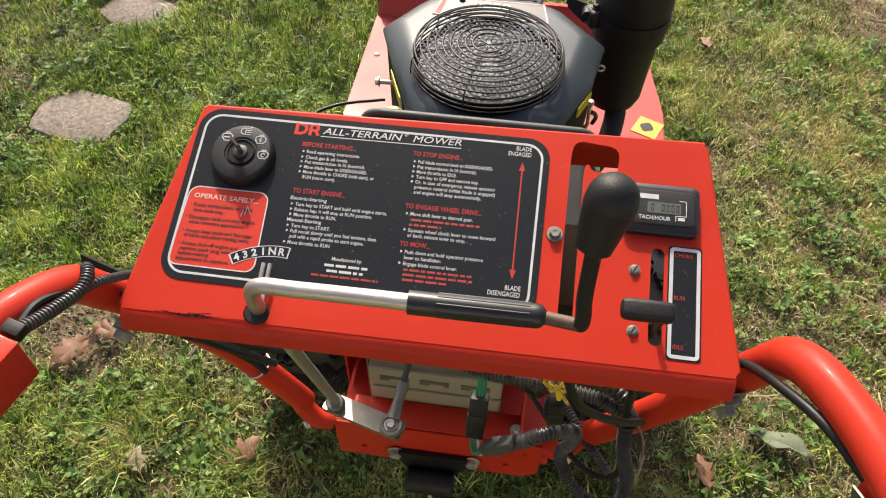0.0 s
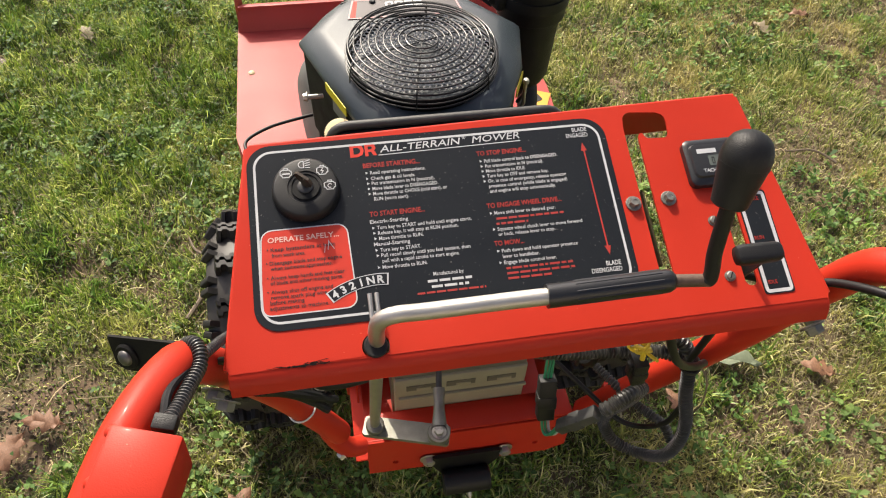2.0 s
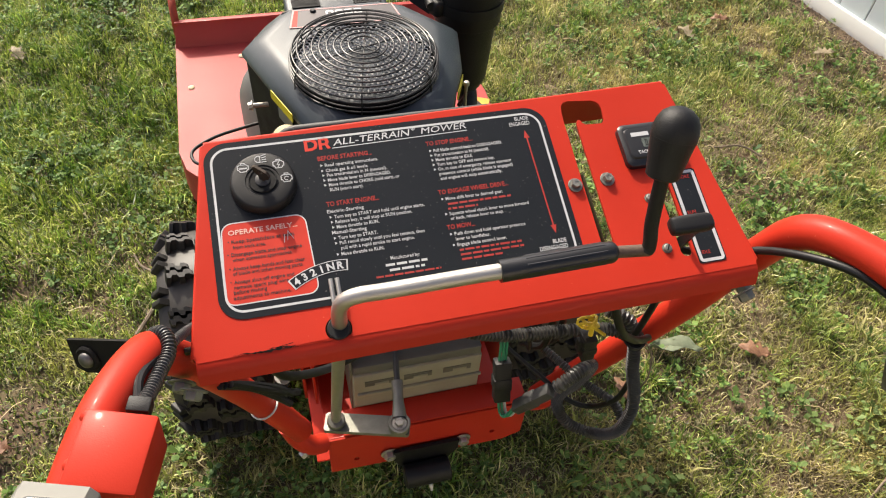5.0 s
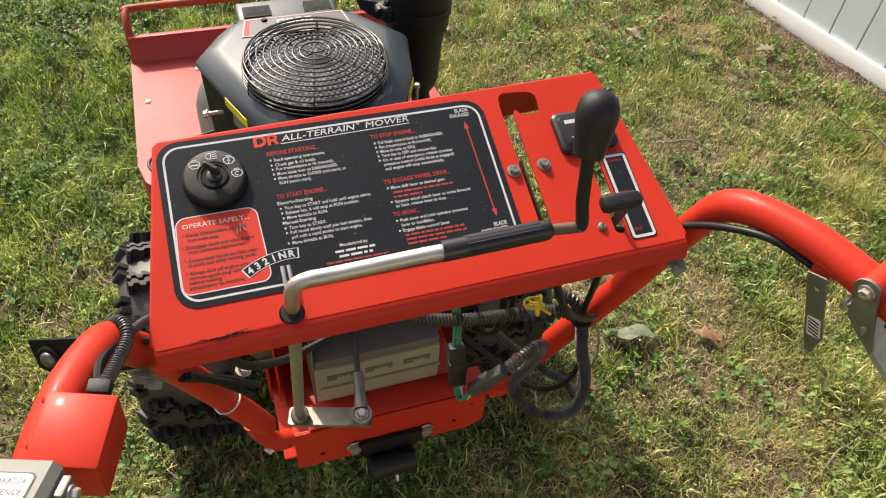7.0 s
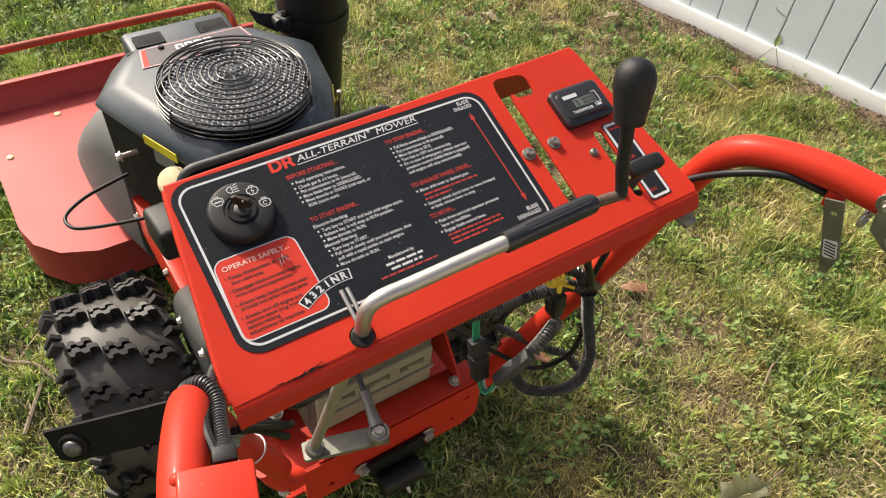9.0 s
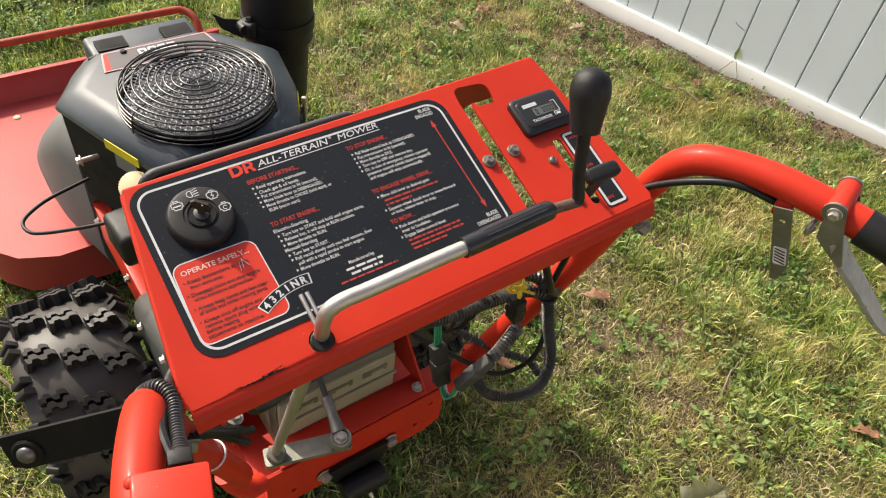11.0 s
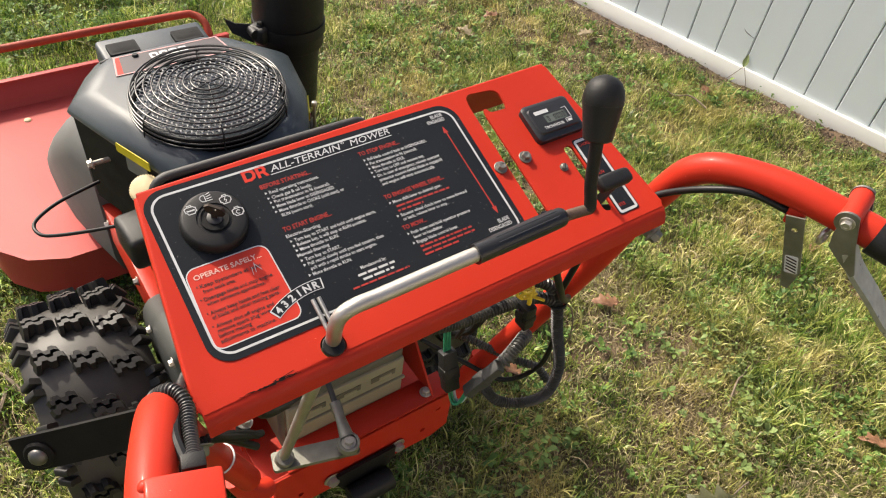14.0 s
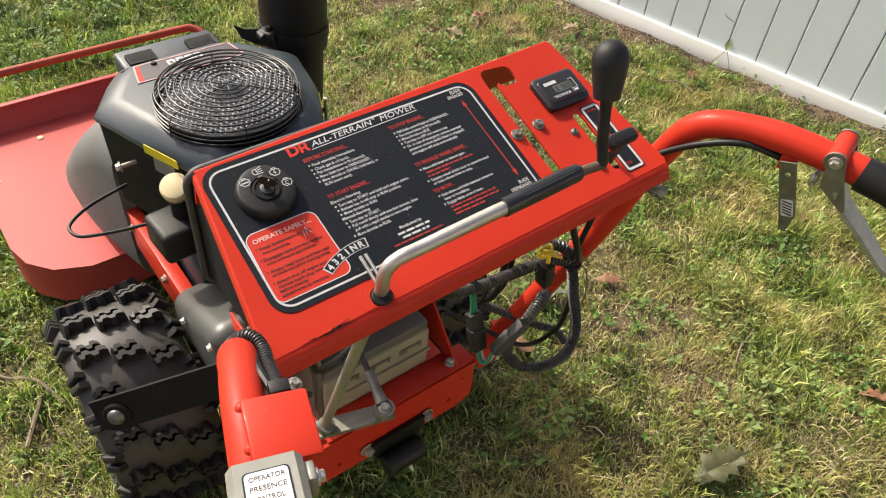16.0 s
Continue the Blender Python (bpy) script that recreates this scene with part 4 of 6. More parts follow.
# red switch box on the left bar, with its presence lever
sb = part("switch_box", box(pose(-0.3150, -0.3185, 1.022, 2, 6, -16), 0.050, 0.058, 0.050, 0.003), RED, mower, "orange-red welded switch box")
part("cable_gland", box(pose(-0.2965, -0.284, 1.036, 2, 6, -14), 0.0165, 0.012, 0.011, 0.0015), BLACK, sb, "black cable gland")
for x, y, z in ((-0.3290, -0.289, 1.0440), (-0.3385, -0.323, 1.0420)):
    part("weld_bead", lathe(pose(x, y, z), [(0.0, -0.008), (0.0046, -0.005), (0.0055, 0.0), (0.0044, 0.0024), (0.0024, 0.0036), (0.0, 0.0040)], 16), RED, sb, "round red weld bead")
P = pose(-0.346, -0.367, 1.062, -14, 0, -18)
bm = add_loft(bmesh.new(), [[P @ Vector((x, y, z)) for x, z in ((-0.026, -0.03), (-0.026, 0.0), (-0.021, 0.006), (0.021, 0.006), (0.026, 0.0), (0.026, -0.03), (0.023, -0.03), (0.023, 0.0), (0.019, 0.003), (-0.019, 0.003), (-0.023, 0.0), (-0.023, -0.03))] for y in (-0.09, 0.022)])
PRESENCE = shader("grey_painted_steel", (0.19, 0.19, 0.165), 0.6, tint=(0.14, 0.137, 0.118), scale=40)
presence = part("presence_lever", bm, PRESENCE, mower, "grey metal operator presence lever with a white label")
part("label", sheet(P, rounded(-0.0155, -0.0235, 0.0160, 0.0115, 0.004), (), 0.0062, 0.0066), DECAL, presence, smooth=False)
part("label_face", sheet(P, rounded(-0.0142, -0.0222, 0.0147, 0.0102, 0.0035), (), 0.0066, 0.0068), LABEL, presence, "white label", smooth=False)
lettering([(t, 0.0062, P @ pose(-0.0115, v, 0.0069), 0.78, "LEFT", 0.0, 0.00008, w) for t, v, w in (("OPERATOR", 0.0022, 0.0240), ("PRESENCE", -0.0066, 0.0240), ("CONTROL", -0.0154, 0.0215))], DECAL_DARK, presence)
part("tab", box(P @ pose(0.029, 0.010, -0.012), 0.008, 0.018, 0.018, 0.002), GALV, presence)
hex_bolt(P @ pose(0.033, 0.010, -0.012, 0, 90, 0), presence, 0.0045)

# wheel clutch lever on the right bar
AXLE = Vector((0.944, 0.318, 0.083)).normalized()
way = smooth_path([(0.352, -0.378, 1.022), (0.363, -0.391, 0.997), (0.389, -0.415, 0.962), (0.413, -0.437, 0.928), (0.4336, -0.4582, 0.897)], 6)
rings = []
for k, q in enumerate(way):
    u = k / (len(way) - 1)
    d = (way[min(k + 1, len(way) - 1)] - way[max(k - 1, 0)]).normalized()
    across = AXLE * (0.0175 - 0.0035 * u - 0.0105 * max(0, (u - 0.7) / 0.3) ** 2)
    flat = across.cross(d).normalized() * 0.0013
    rings.append([q - across + flat * 3, q - across * 0.93 - flat, q + across * 0.93 - flat, q + across + flat * 3, q + across * 0.9 + flat, q - across * 0.9 + flat])
clutch = part("clutch_lever", add_loft(bmesh.new(), rings), shader("worn_zinc", (0.45, 0.45, 0.43), 0.5, 0.6, tint=(0.30, 0.30, 0.29), scale=70, amount=0.5, second=((0.07, 0.06, 0.05), 130, 0.66)), mower, "flat zinc wheel clutch lever with a pivot bracket")
part("pivot_tube", tube([(0.333, -0.368, 1.056), (0.376, -0.3535, 1.0598)], 0.0112, 18), RED, clutch, "orange-red pivot tube")
part("pivot_cap", lathe(along((0.3785, -0.3527, 1.060), (0.45, -0.33, 1.066)), [(0.008, 0), (0.008, 0.004), (0.006, 0.0055), (0, 0.0055)], 20), STEEL, clutch)
cheek = [(0.0128 * math.cos(radians(w)), 0.0128 * math.sin(radians(w))) for w in range(10, 201, 19)] + [(-0.0160, -0.0080), (-0.0270, -0.0235), (-0.0246, -0.0418), (-0.0194, -0.0640), (-0.0150, -0.0625), (-0.0022, -0.0289)]
hang = along((0.332, -0.3683, 1.056), (0.30, -0.3786, 1.053)).to_3x3().col[2]
cx = Vector((0.0, 0.70, 0.71)).cross(hang).normalized()
CHEEK = Matrix((cx, hang.cross(cx), hang)).transposed().to_4x4()
for at, k in (((0.332, -0.3683, 1.056), 1.0), ((0.3785, -0.3530, 1.060), 0.98)):
    part("cheek", sheet(Matrix.Translation(at) @ CHEEK, [(x * k, y * k) for x, y in cheek], (), 0, 0.003), GALV, clutch, "zinc bracket cheek")
hex_bolt(along((0.3295, -0.369, 1.056), (0.30, -0.3786, 1.053)), clutch, 0.0052)
T0, T1 = Vector((0.325, -0.324, 1.030)), Vector((0.352, -0.349, 0.930))
ty = (T0 - T1).normalized()
tx = (Vector((-0.35, 0.93, 0.0)) - ty * ty.dot(Vector((-0.35, 0.93, 0.0)))).normalized()
TAG = Matrix.Translation((T0 + T1) / 2) @ Matrix((tx, ty, tx.cross(ty))).transposed().to_4x4()
hole = [(0.0035 * math.cos(k * 0.785), 0.034 + 0.0035 * math.sin(k * 0.785)) for k in range(8)]
part("cable_plate", sheet(TAG, [(0.0095, -0.054), (0.002, -0.056), (-0.0095, -0.028), (-0.0095, 0.052), (0.0095, 0.052)], [hole], -0.001, 0.001), GALV, clutch, "thin zinc lock plate")
part("tag", sheet(TAG, rounded(-0.007, -0.030, 0.007, -0.004, 0.002), (), 0.001, 0.0014), LABEL, clutch, "small white tag", smooth=False)
part("tag", sheet(TAG, rounded(-0.007, -0.030, 0.007, -0.004, 0.002), (), -0.0014, -0.001), LABEL, clutch, "small white tag", smooth=False)
for side in (1, -1):
    for k in range(5):
        y = -0.027 + 0.0045 * k
        z = sorted((side * 0.0014, side * 0.0017))
        part("tag_print", sheet(TAG, [(-0.0055, y - 0.002), (0.0055, y + 0.002), (0.0055, y + 0.0038), (-0.0055, y)], (), *z), DECAL_DARK, clutch, smooth=False)
part("cable_anchor", box(pose(0.341, -0.318, 1.022, 0, 0, 15), 0.022, 0.018, 0.022, 0.003), RED, clutch)
part("ferrule", tube([(0.336, -0.312, 1.021), (0.345, -0.325, 1.018)], 0.006, 12), STEEL, clutch)
part("spring_eye", tube([(0.352 + 0.008 * math.cos(k * 0.6), -0.35, 1.012 + 0.009 * math.sin(k * 0.6)) for k in range(11)], 0.0028, 8), STEEL, clutch)
part("control_cable", tube(smooth_path([(0.20, -0.10, 0.90), (0.262, -0.178, 0.955), (0.282, -0.195, 0.976), (0.293, -0.235, 1.010), (0.312, -0.275, 1.028), (0.338, -0.314, 1.021)], 8), 0.0042, 12), WIRE, clutch, "black control cable")

# bracket plate outside the left bar
B0, B1 = Vector((-0.416, -0.066, 0.846)), Vector((-0.285, -0.135, 0.900))
bx = (B1 - B0).normalized()
bz = bx.cross(Vector((0.0, 0.42, 0.9))).normalized()
by = bz.cross(bx)
BP = Matrix.Translation(B0) @ Matrix((bx, by, bz)).transposed().to_4x4()
PLATE = shader("black_painted_plate", (0.006, 0.0058, 0.0056), 0.6, spec=0.14, tint=(0.010, 0.0095, 0.009), scale=30, grain=0.2)
bp = part("bracket_plate", sheet(BP, [(0, -0.034), (0.012, -0.040), (0.16, -0.040), (0.16, 0.0), (0.0, 0.0)], (), -0.002, 0.002), PLATE, mower, "flat black steel bracket plate with a large bolt")
part("bolt_boss", lathe(BP @ pose(0.022, -0.022, 0.002), [(0.0150, 0), (0.0150, 0.002), (0.013, 0.004), (0.010, 0.004)], 24), PLATE, bp)
part("bolt_head", lathe(BP @ pose(0.022, -0.022, 0.006), [(0.0092, -0.003), (0.0090, 0.001), (0.0078, 0.0030), (0.0050, 0.0044), (0.0025, 0.0050), (0, 0.0051)], 24), shader("dark_bolt_steel", (0.15, 0.145, 0.14), 0.45, 0.8), bp, "smooth dark domed bolt head")

# ---- battery and rear frame ----
def open_tray(x0, x1, y0, y1, z0, z1):
    bm = bmesh.new()
    for a, b, c, sx, sy, sz in (((x0 + x1) / 2, (y0 + y1) / 2, z0, x1 - x0, y1 - y0, 0.004), ((x0 + x1) / 2, y0, (z0 + z1) / 2, x1 - x0, 0.004, z1 - z0), ((x0 + x1) / 2, y1, (z0 + z1) / 2, x1 - x0, 0.004, z1 - z0)):
        add_box(bm, pose(a, b, c), sx, sy, sz, 0.001)
    return bm


part("inner_plate", box(pose(-0.166, 0.135, 0.480), 0.004, 0.150, 0.160, 0.001), RED, mower, "orange-red upright plate beside the battery")
rear = part("rear_frame", open_tray(-0.160, 0.160, -0.045, 0.14, 0.395, 0.47), RED, mower, "orange-red rear frame tray")
bm = sheet(pose(0, -0.047, 0, 90, 0, 0), [(-0.160, 0.365), (0.130, 0.360), (0.160, 0.375), (0.160, 0.470), (-0.160, 0.470)], [[(x + 0.005 * math.cos(k * 0.785), z + 0.005 * math.sin(k * 0.785)) for k in range(8)] for x, z in ((-0.118, 0.395), (0.108, 0.395), (0.135, 0.44))], -0.002, 0.002)
part("rear_plate", bm, RED, rear, "orange-red rear plate with holes")
part("ledge", box(pose(0.012, -0.025, 0.474), 0.294, 0.044, 0.004, 0.001), RED, rear)
bm = sheet(pose(0.125, 0, 0, 90, 0, 90), [(-0.045, 0.474), (0.14, 0.474), (0.14, 0.62), (0.08, 0.62), (-0.02, 0.50)], (), -0.002, 0.002)
g = part("gusset", bm, RED, rear)
hex_bolt(pose(0.118, -0.030, 0.477), g, 0.007)
for x in (-0.066, 0.056):
    hex_bolt(pose(x, -0.052, 0.397, 90, 0, 0), rear, 0.0095)
hitch = part("hitch_bracket", sheet(pose(0, -0.056, 0, 90, 0, 0), [(-0.060, 0.382), (-0.046, 0.352), (0.030, 0.352), (0.048, 0.382), (0.048, 0.408), (-0.060, 0.408)], (), -0.003, 0.003), BLACK, mower, "black hitch bracket with a round sleeve")
part("sleeve", tube([(-0.046, -0.078, 0.356), (-0.044, -0.078, 0.356), (0.028, -0.078, 0.356), (0.030, -0.078, 0.356)], lambda u: 0.020 if 0 < u < 1 else 0.018, 24), BLACK, hitch)
part("grease_nipple", lathe(pose(-0.005, -0.094, 0.344, 120), [(0.004, 0), (0.004, 0.006), (0.0025, 0.008), (0.0025, 0.011), (0, 0.011)], 10), STEEL, hitch)
bat = part("battery", box(pose(-0.011, 0.062, 0.485), 0.202, 0.128, 0.15, 0.006), BATTERY, mower, "grey-beige battery case in the rear tray")
part("lid", box(pose(-0.011, 0.064, 0.566), 0.199, 0.122, 0.022, 0.004), BATTERY_LID, bat, "dark grey battery lid")
# no hole is cut: the slots' shade is painted as a darker case colour
SLOT_SHADE = shader("battery_slot_shade", (0.11, 0.102, 0.076), 0.7)
for x in (-0.072, -0.012, 0.050):
    part("vent_slot", box(pose(x, -0.0022, 0.537), 0.044, 0.002, 0.013, 0.0005), SLOT_SHADE, bat, "vent slot with its shade put into the colour")
    part("vent_tab", box(pose(x + 0.004, -0.0034, 0.5345), 0.022, 0.002, 0.007, 0.0006), BATTERY, bat)
part("moulding", box(pose(-0.008, -0.004, 0.512), 0.196, 0.006, 0.006, 0.002), BATTERY, bat)

part("hold_down_strap", box(pose(-0.113, 0.020, 0.535, 0, 0, 0), 0.003, 0.030, 0.17, 0.001), GALV, bat, "thin zinc hold-down strap")
clamp = part("cable_clamp", box(pose(-0.208, -0.104, 0.750, 30, 20, 0), 0.016, 0.018, 0.008, 0.003), BLACK, mower, "black cable clamp with a bolt on the handlebar")
hex_bolt(along((-0.205, -0.104, 0.757), (-0.195, -0.11, 0.80)), clamp, 0.0065)

# ---- frame, cover, fuel tank ----
for s in (1, -1):
    rail = part("frame_rail", box(pose(s * 0.182, 0.490, 0.355), 0.006, 0.72, 0.10, 0.002), RED, mower, "orange-red steel frame rail")
    part("rail_flange", box(pose(s * 0.172, 0.490, 0.407), 0.028, 0.72, 0.005, 0.002), RED, rail)
    for y in (0.30, 0.52, 0.70):
        hex_bolt(pose(s * 0.186, y, 0.372, 0, s * 90, 0), rail, 0.007)
part("frame_floor", box(pose(0, 0.42, 0.33), 0.36, 0.86, 0.006, 0.002), RED, mower, "orange-red frame floor plate")
bm = box(pose(-0.135, 0.285, 0.415, -26, 0, 0), 0.155, 0.265, 0.15, 0.035, 4)
cover = part("drive_cover", bm, shader("grey_black_cover", (0.050, 0.053, 0.050), 0.40, spec=0.45, tint=(0.066, 0.068, 0.063), scale=12, amount=0.7, grain=0.15), mower, "smooth black rounded drive cover")
for p in ((-0.2125, 0.335, 0.442), (-0.2125, 0.200, 0.508)):
    hex_bolt(along(p, (p[0] - 0.05, p[1], p[2])), cover, 0.006)
bm = box(pose(0.010, 0.190, 0.668), 0.342, 0.286, 0.228, 0.020, 4)
tank = part("fuel_tank", bm, TANK, mower, "black grained plastic fuel tank")
rim_loop = [(x + 0.010, 0.302, z + 0.668) for x, z in rounded(-0.176, -0.120, 0.176, 0.120, 0.026, 6)]
part("seam", tube(rim_loop + rim_loop[:1], 0.0068, 12), DUSTY_BLACK, tank, "dusty rolled seam round the tank")
capp = pose(-0.146, 0.436, 0.652, 24, -18, 0) @ Matrix.Scale(0.82, 4)
cap = part("fuel_cap", lathe(capp, [(0.026, 0), (0.029, 0.002), (0.030, 0.022), (0.028, 0.027), (0.022, 0.029), (0, 0.029)], 40), CREAM, mower, "cream ribbed plastic fuel cap")
bm = bmesh.new()
for k in range(36):
    w = 2 * math.pi * k / 36
    add_box(bm, capp @ pose(0.0300 * math.cos(w), 0.0300 * math.sin(w), 0.012, 0, 0, math.degrees(w)), 0.003, 0.0026, 0.020)
part("rib", bm, CREAM, cap)
part("filler_neck", lathe(pose(-0.146, 0.436, 0.585), [(0.018, 0), (0.018, 0.075)], 20), TANK, cap)
part("air_box", box(pose(-0.163, 0.430, 0.566, 0, 0, 4), 0.085, 0.088, 0.066, 0.012, 3), BLACK, mower, "small black rounded carburettor box")
part("choke_cable", tube(smooth_path([(-0.195, 0.586, 0.580), (-0.214, 0.581, 0.580), (-0.275, 0.561, 0.580), (-0.317, 0.530, 0.580), (-0.318, 0.500, 0.580), (-0.295, 0.483, 0.580), (-0.226, 0.463, 0.582), (-0.152, 0.445, 0.590)], 8), 0.0032, 10), WIRE, mower, "thin black looping cable")

# ---- engine ----
FC = Vector((0.0045, 0.523, 0.728))
OUT = [(-0.105, 0.375), (-0.164, 0.53), (-0.206, 0.650), (-0.155, 0.730), (-0.125, 0.765), (0.085, 0.772), (0.135, 0.745), (0.213, 0.650), (0.190, 0.53), (0.122, 0.375)]


def ring_at(k, z, dy=0.0):
    return [Vector((FC.x + (x - FC.x) * k, 0.58 + (y - 0.58) * k + dy, z)) for x, y in OUT]


lower = part("lower_housing", add_loft(bmesh.new(), [ring_at(0.945, 0.50), ring_at(0.960, 0.60), ring_at(0.968, 0.692)]), TANK, mower, "black engine side under the blower housing", sharp=20)
bm = add_loft(bmesh.new(), [ring_at(0.960, 0.686), ring_at(0.992, 0.688), ring_at(1.0, 0.694), ring_at(0.988, 0.7005), ring_at(0.93, 0.7125), ring_at(0.86, 0.7235), ring_at(0.80, 0.7300), ring_at(0.74, 0.7320)])
shroud = part("engine_shroud", bm, SHROUD, mower, "black moulded engine blower housing", sharp=50)
COVER_AT = pose(-0.010, 0.770, 0.699, 3, 0, 0)
part("hinge_cover", box(COVER_AT, 0.202, 0.076, 0.046, 0.008, 3), SHROUD, shroud, "raised back cover with two latches")
for x in (-0.071, 0.0505):
    seat = COVER_AT @ pose(x + 0.010, -0.012, 0.0232)
    o, i = ring_band(-0.027, -0.0180, 0.027, 0.0180, 0.003, 0.0046)
    latch = part("latch", sheet(seat, o, [i], 0, 0.0075), TANK, shroud, "black snap latch")
    part("latch_plate", sheet(seat, rounded(-0.0235, -0.0135, 0.0235, 0.0135, 0.001), (), 0, 0.0014), TANK, latch)
    part("latch_tongue", box(seat @ pose(0, 0.004, 0.002), 0.030, 0.012, 0.004, 0.001), TANK, latch)
seam = [(-0.128, 0.748, 0.700), (-0.118, 0.734, 0.716), (-0.106, 0.731, 0.7235), (0.0, 0.7305, 0.7245), (0.090, 0.731, 0.7235)]
part("gasket", tube(smooth_path(seam, 5), 0.0034, 8), BLACK, shroud, "black seam along the back cover")
part("groove", tube([(-0.124, 0.726, 0.7150), (-0.121, 0.60, 0.7220), (-0.112, 0.46, 0.7220)], 0.0016, 8), BLACK, shroud)
LABEL_AT = pose(-0.004, 0.690, 0.7322)
shape = [(-0.108, -0.030), (-0.096, 0.030), (0.098, 0.030), (0.108, -0.030)]
lab = part("engine_label", sheet(LABEL_AT, shape, (), 0, 0.001), shader("dark_grey_label", (0.055, 0.045, 0.045), 0.4), shroud, "dark grey engine label with a pink edge", smooth=False)
part("label_edge", sheet(LABEL_AT, shape, [[(x * 0.97, y * 0.92) for x, y in shape]], 0.001, 0.0014), shader("pink_print", (0.55, 0.30, 0.29), 0.5), lab, smooth=False)
part("red_patch", sheet(LABEL_AT, [(-0.104, -0.027), (-0.0935, 0.027), (-0.086, 0.027), (-0.094, -0.027)], (), 0.001, 0.0013), DECAL_RED, lab, smooth=False)
bm = bmesh.new()
for x in (-0.027, -0.009, 0.009, 0.027):
    add_sheet(bm, LABEL_AT, rounded(x - 0.0078, 0.002, x + 0.0078, 0.021, 0.004), [rounded(x - 0.0035, 0.007, x + 0.0035, 0.016, 0.002)], 0.001, 0.0014)
part("emblem", bm, DECAL_WHITE, lab, "white maker's emblem", smooth=False)
part("screw", lathe(pose(-0.062, 0.712, 0.7322), [(0.006, 0), (0.006, 0.003), (0.004, 0.005), (0, 0.005)], 14), BLACK, shroud)
ya, yb = Vector((-0.130, 0.437, 0.700)), Vector((-0.161, 0.518, 0.700))
yx = (yb - ya).normalized()
yn = Vector((-yx.y, yx.x, 0))
yellow_at = Matrix.Translation((ya + yb) / 2 + yn * 0.004) @ Matrix((yx, yx.cross(yn) * -1, yn)).transposed().to_4x4()
part("yellow_tag", sheet(yellow_at, rounded(-0.041, -0.009, 0.041, 0.009, 0.003), (), 0.0, 0.0015), YELLOW_TAG, shroud, "yellow label strip", smooth=False)
part("grey_label", sheet(yellow_at @ pose(0.006, 0.034, -0.0068, 2), rounded(-0.026, -0.014, 0.026, 0.014, 0.002), (), 0.0, 0.0012), shader("grey_sticker", (0.16, 0.16, 0.155), 0.5), lower, "small grey label", smooth=False)
wa, wb = Vector((0.166, 0.4753, 0.681)), Vector((0.189, 0.5277, 0.681))
wx = (wb - wa).normalized()
wn_ = Vector((wx.y, -wx.x, 0))
part("yellow_tag", sheet(Matrix.Translation((wa + wb) / 2) @ Matrix((wx, Vector((0, 0, 1)), wn_)).transposed().to_4x4(), rounded(-0.028, -0.0105, 0.028, 0.0105, 0.003), (), 0.0005, 0.003), YELLOW_TAG, shroud, "yellow label strip", smooth=False)
stay = part("stay_rod", tube([(-0.1990, 0.569, 0.636), (-0.16, 0.572, 0.634)], 0.0045, 10), STEEL, lower)
hex_bolt(along((-0.2000, 0.569, 0.636), (-0.26, 0.565, 0.636)), stay, 0.007)
eyelet = part("eyelet", tube([(0.216 + 0.0065 * math.cos(j * math.pi / 8), 0.672, 0.637 + 0.0065 * math.sin(j * math.pi / 8)) for j in range(17)], 0.0020, 8), STEEL, shroud, "small zinc eyelet bolt")
part("shank", tube([(0.205, 0.673, 0.637), (0.2095, 0.672, 0.637)], 0.0030, 8), STEEL, eyelet)
stop = part("stop_lever", tube([(0.1905, 0.500, 0.686), (0.1900, 0.500, 0.662), (0.1915, 0.500, 0.640), (0.178, 0.502, 0.600)], 0.0034, 10), STEEL, shroud, "small zinc governor lever")
part("knob", lathe(pose(0.1905, 0.500, 0.682), [(0.0, 0.0), (0.0055, 0.002), (0.006, 0.006), (0.0045, 0.010), (0, 0.011)], 14), STEEL, stop)
part("spring", tube(smooth_path([(0.1955, 0.515, 0.655), (0.206, 0.545, 0.628), (0.214, 0.58, 0.59), (0.212, 0.60, 0.56)], 6), 0.0042, 8), WIRE, stop, "thin black governor link")
# fan screen under the guard
bm = bmesh.new()
add_lathe(bm, Matrix.Translation(FC) @ pose(0, 0, -0.004), [(0.128, 0.0), (0.128, 0.014), (0.122, 0.018), (0.122, 0.006), (0, 0.006)], 48)
part("fan_housing", bm, shader("matt_black_well", (0.008, 0.008, 0.008), 0.95, spec=0.03), shroud)
bm = bmesh.new()
for i in range(-12, 13):
    for j in range(-12, 13):
        x, y = (i + 0.5 * (j % 2)) * 0.0098, j * 0.0085
        if 0.026 < math.hypot(x, y) < 0.119:
            o = [(x + 0.0056 * math.cos(k * math.pi / 3 + 0.52), y + 0.0056 * math.sin(k * math.pi / 3 + 0.52)) for k in range(6)]
            n = [(x + 0.0039 * math.cos(k * math.pi / 3 + 0.52), y + 0.0039 * math.sin(k * math.pi / 3 + 0.52)) for k in range(6)]
            vs = [[bm.verts.new(Matrix.Translation(FC) @ Vector((*q, h + 0.004 * (1 - math.hypot(x, y) / 0.11)))) for q in r] for r, h in ((o, 0.0205), (n, 0.0190))]
            for k in range(6):
                bm.faces.new((vs[0][k], vs[0][(k + 1) % 6], vs[1][(k + 1) % 6], vs[1][k]))
screen = part("fan_screen", bm, shader("bright_screen", (0.62, 0.61, 0.58), 0.4, 0.35, tint=(0.34, 0.33, 0.31), scale=24), shroud, "perforated rotating fan screen", smooth=False)
screen["kind"] = "stuff"
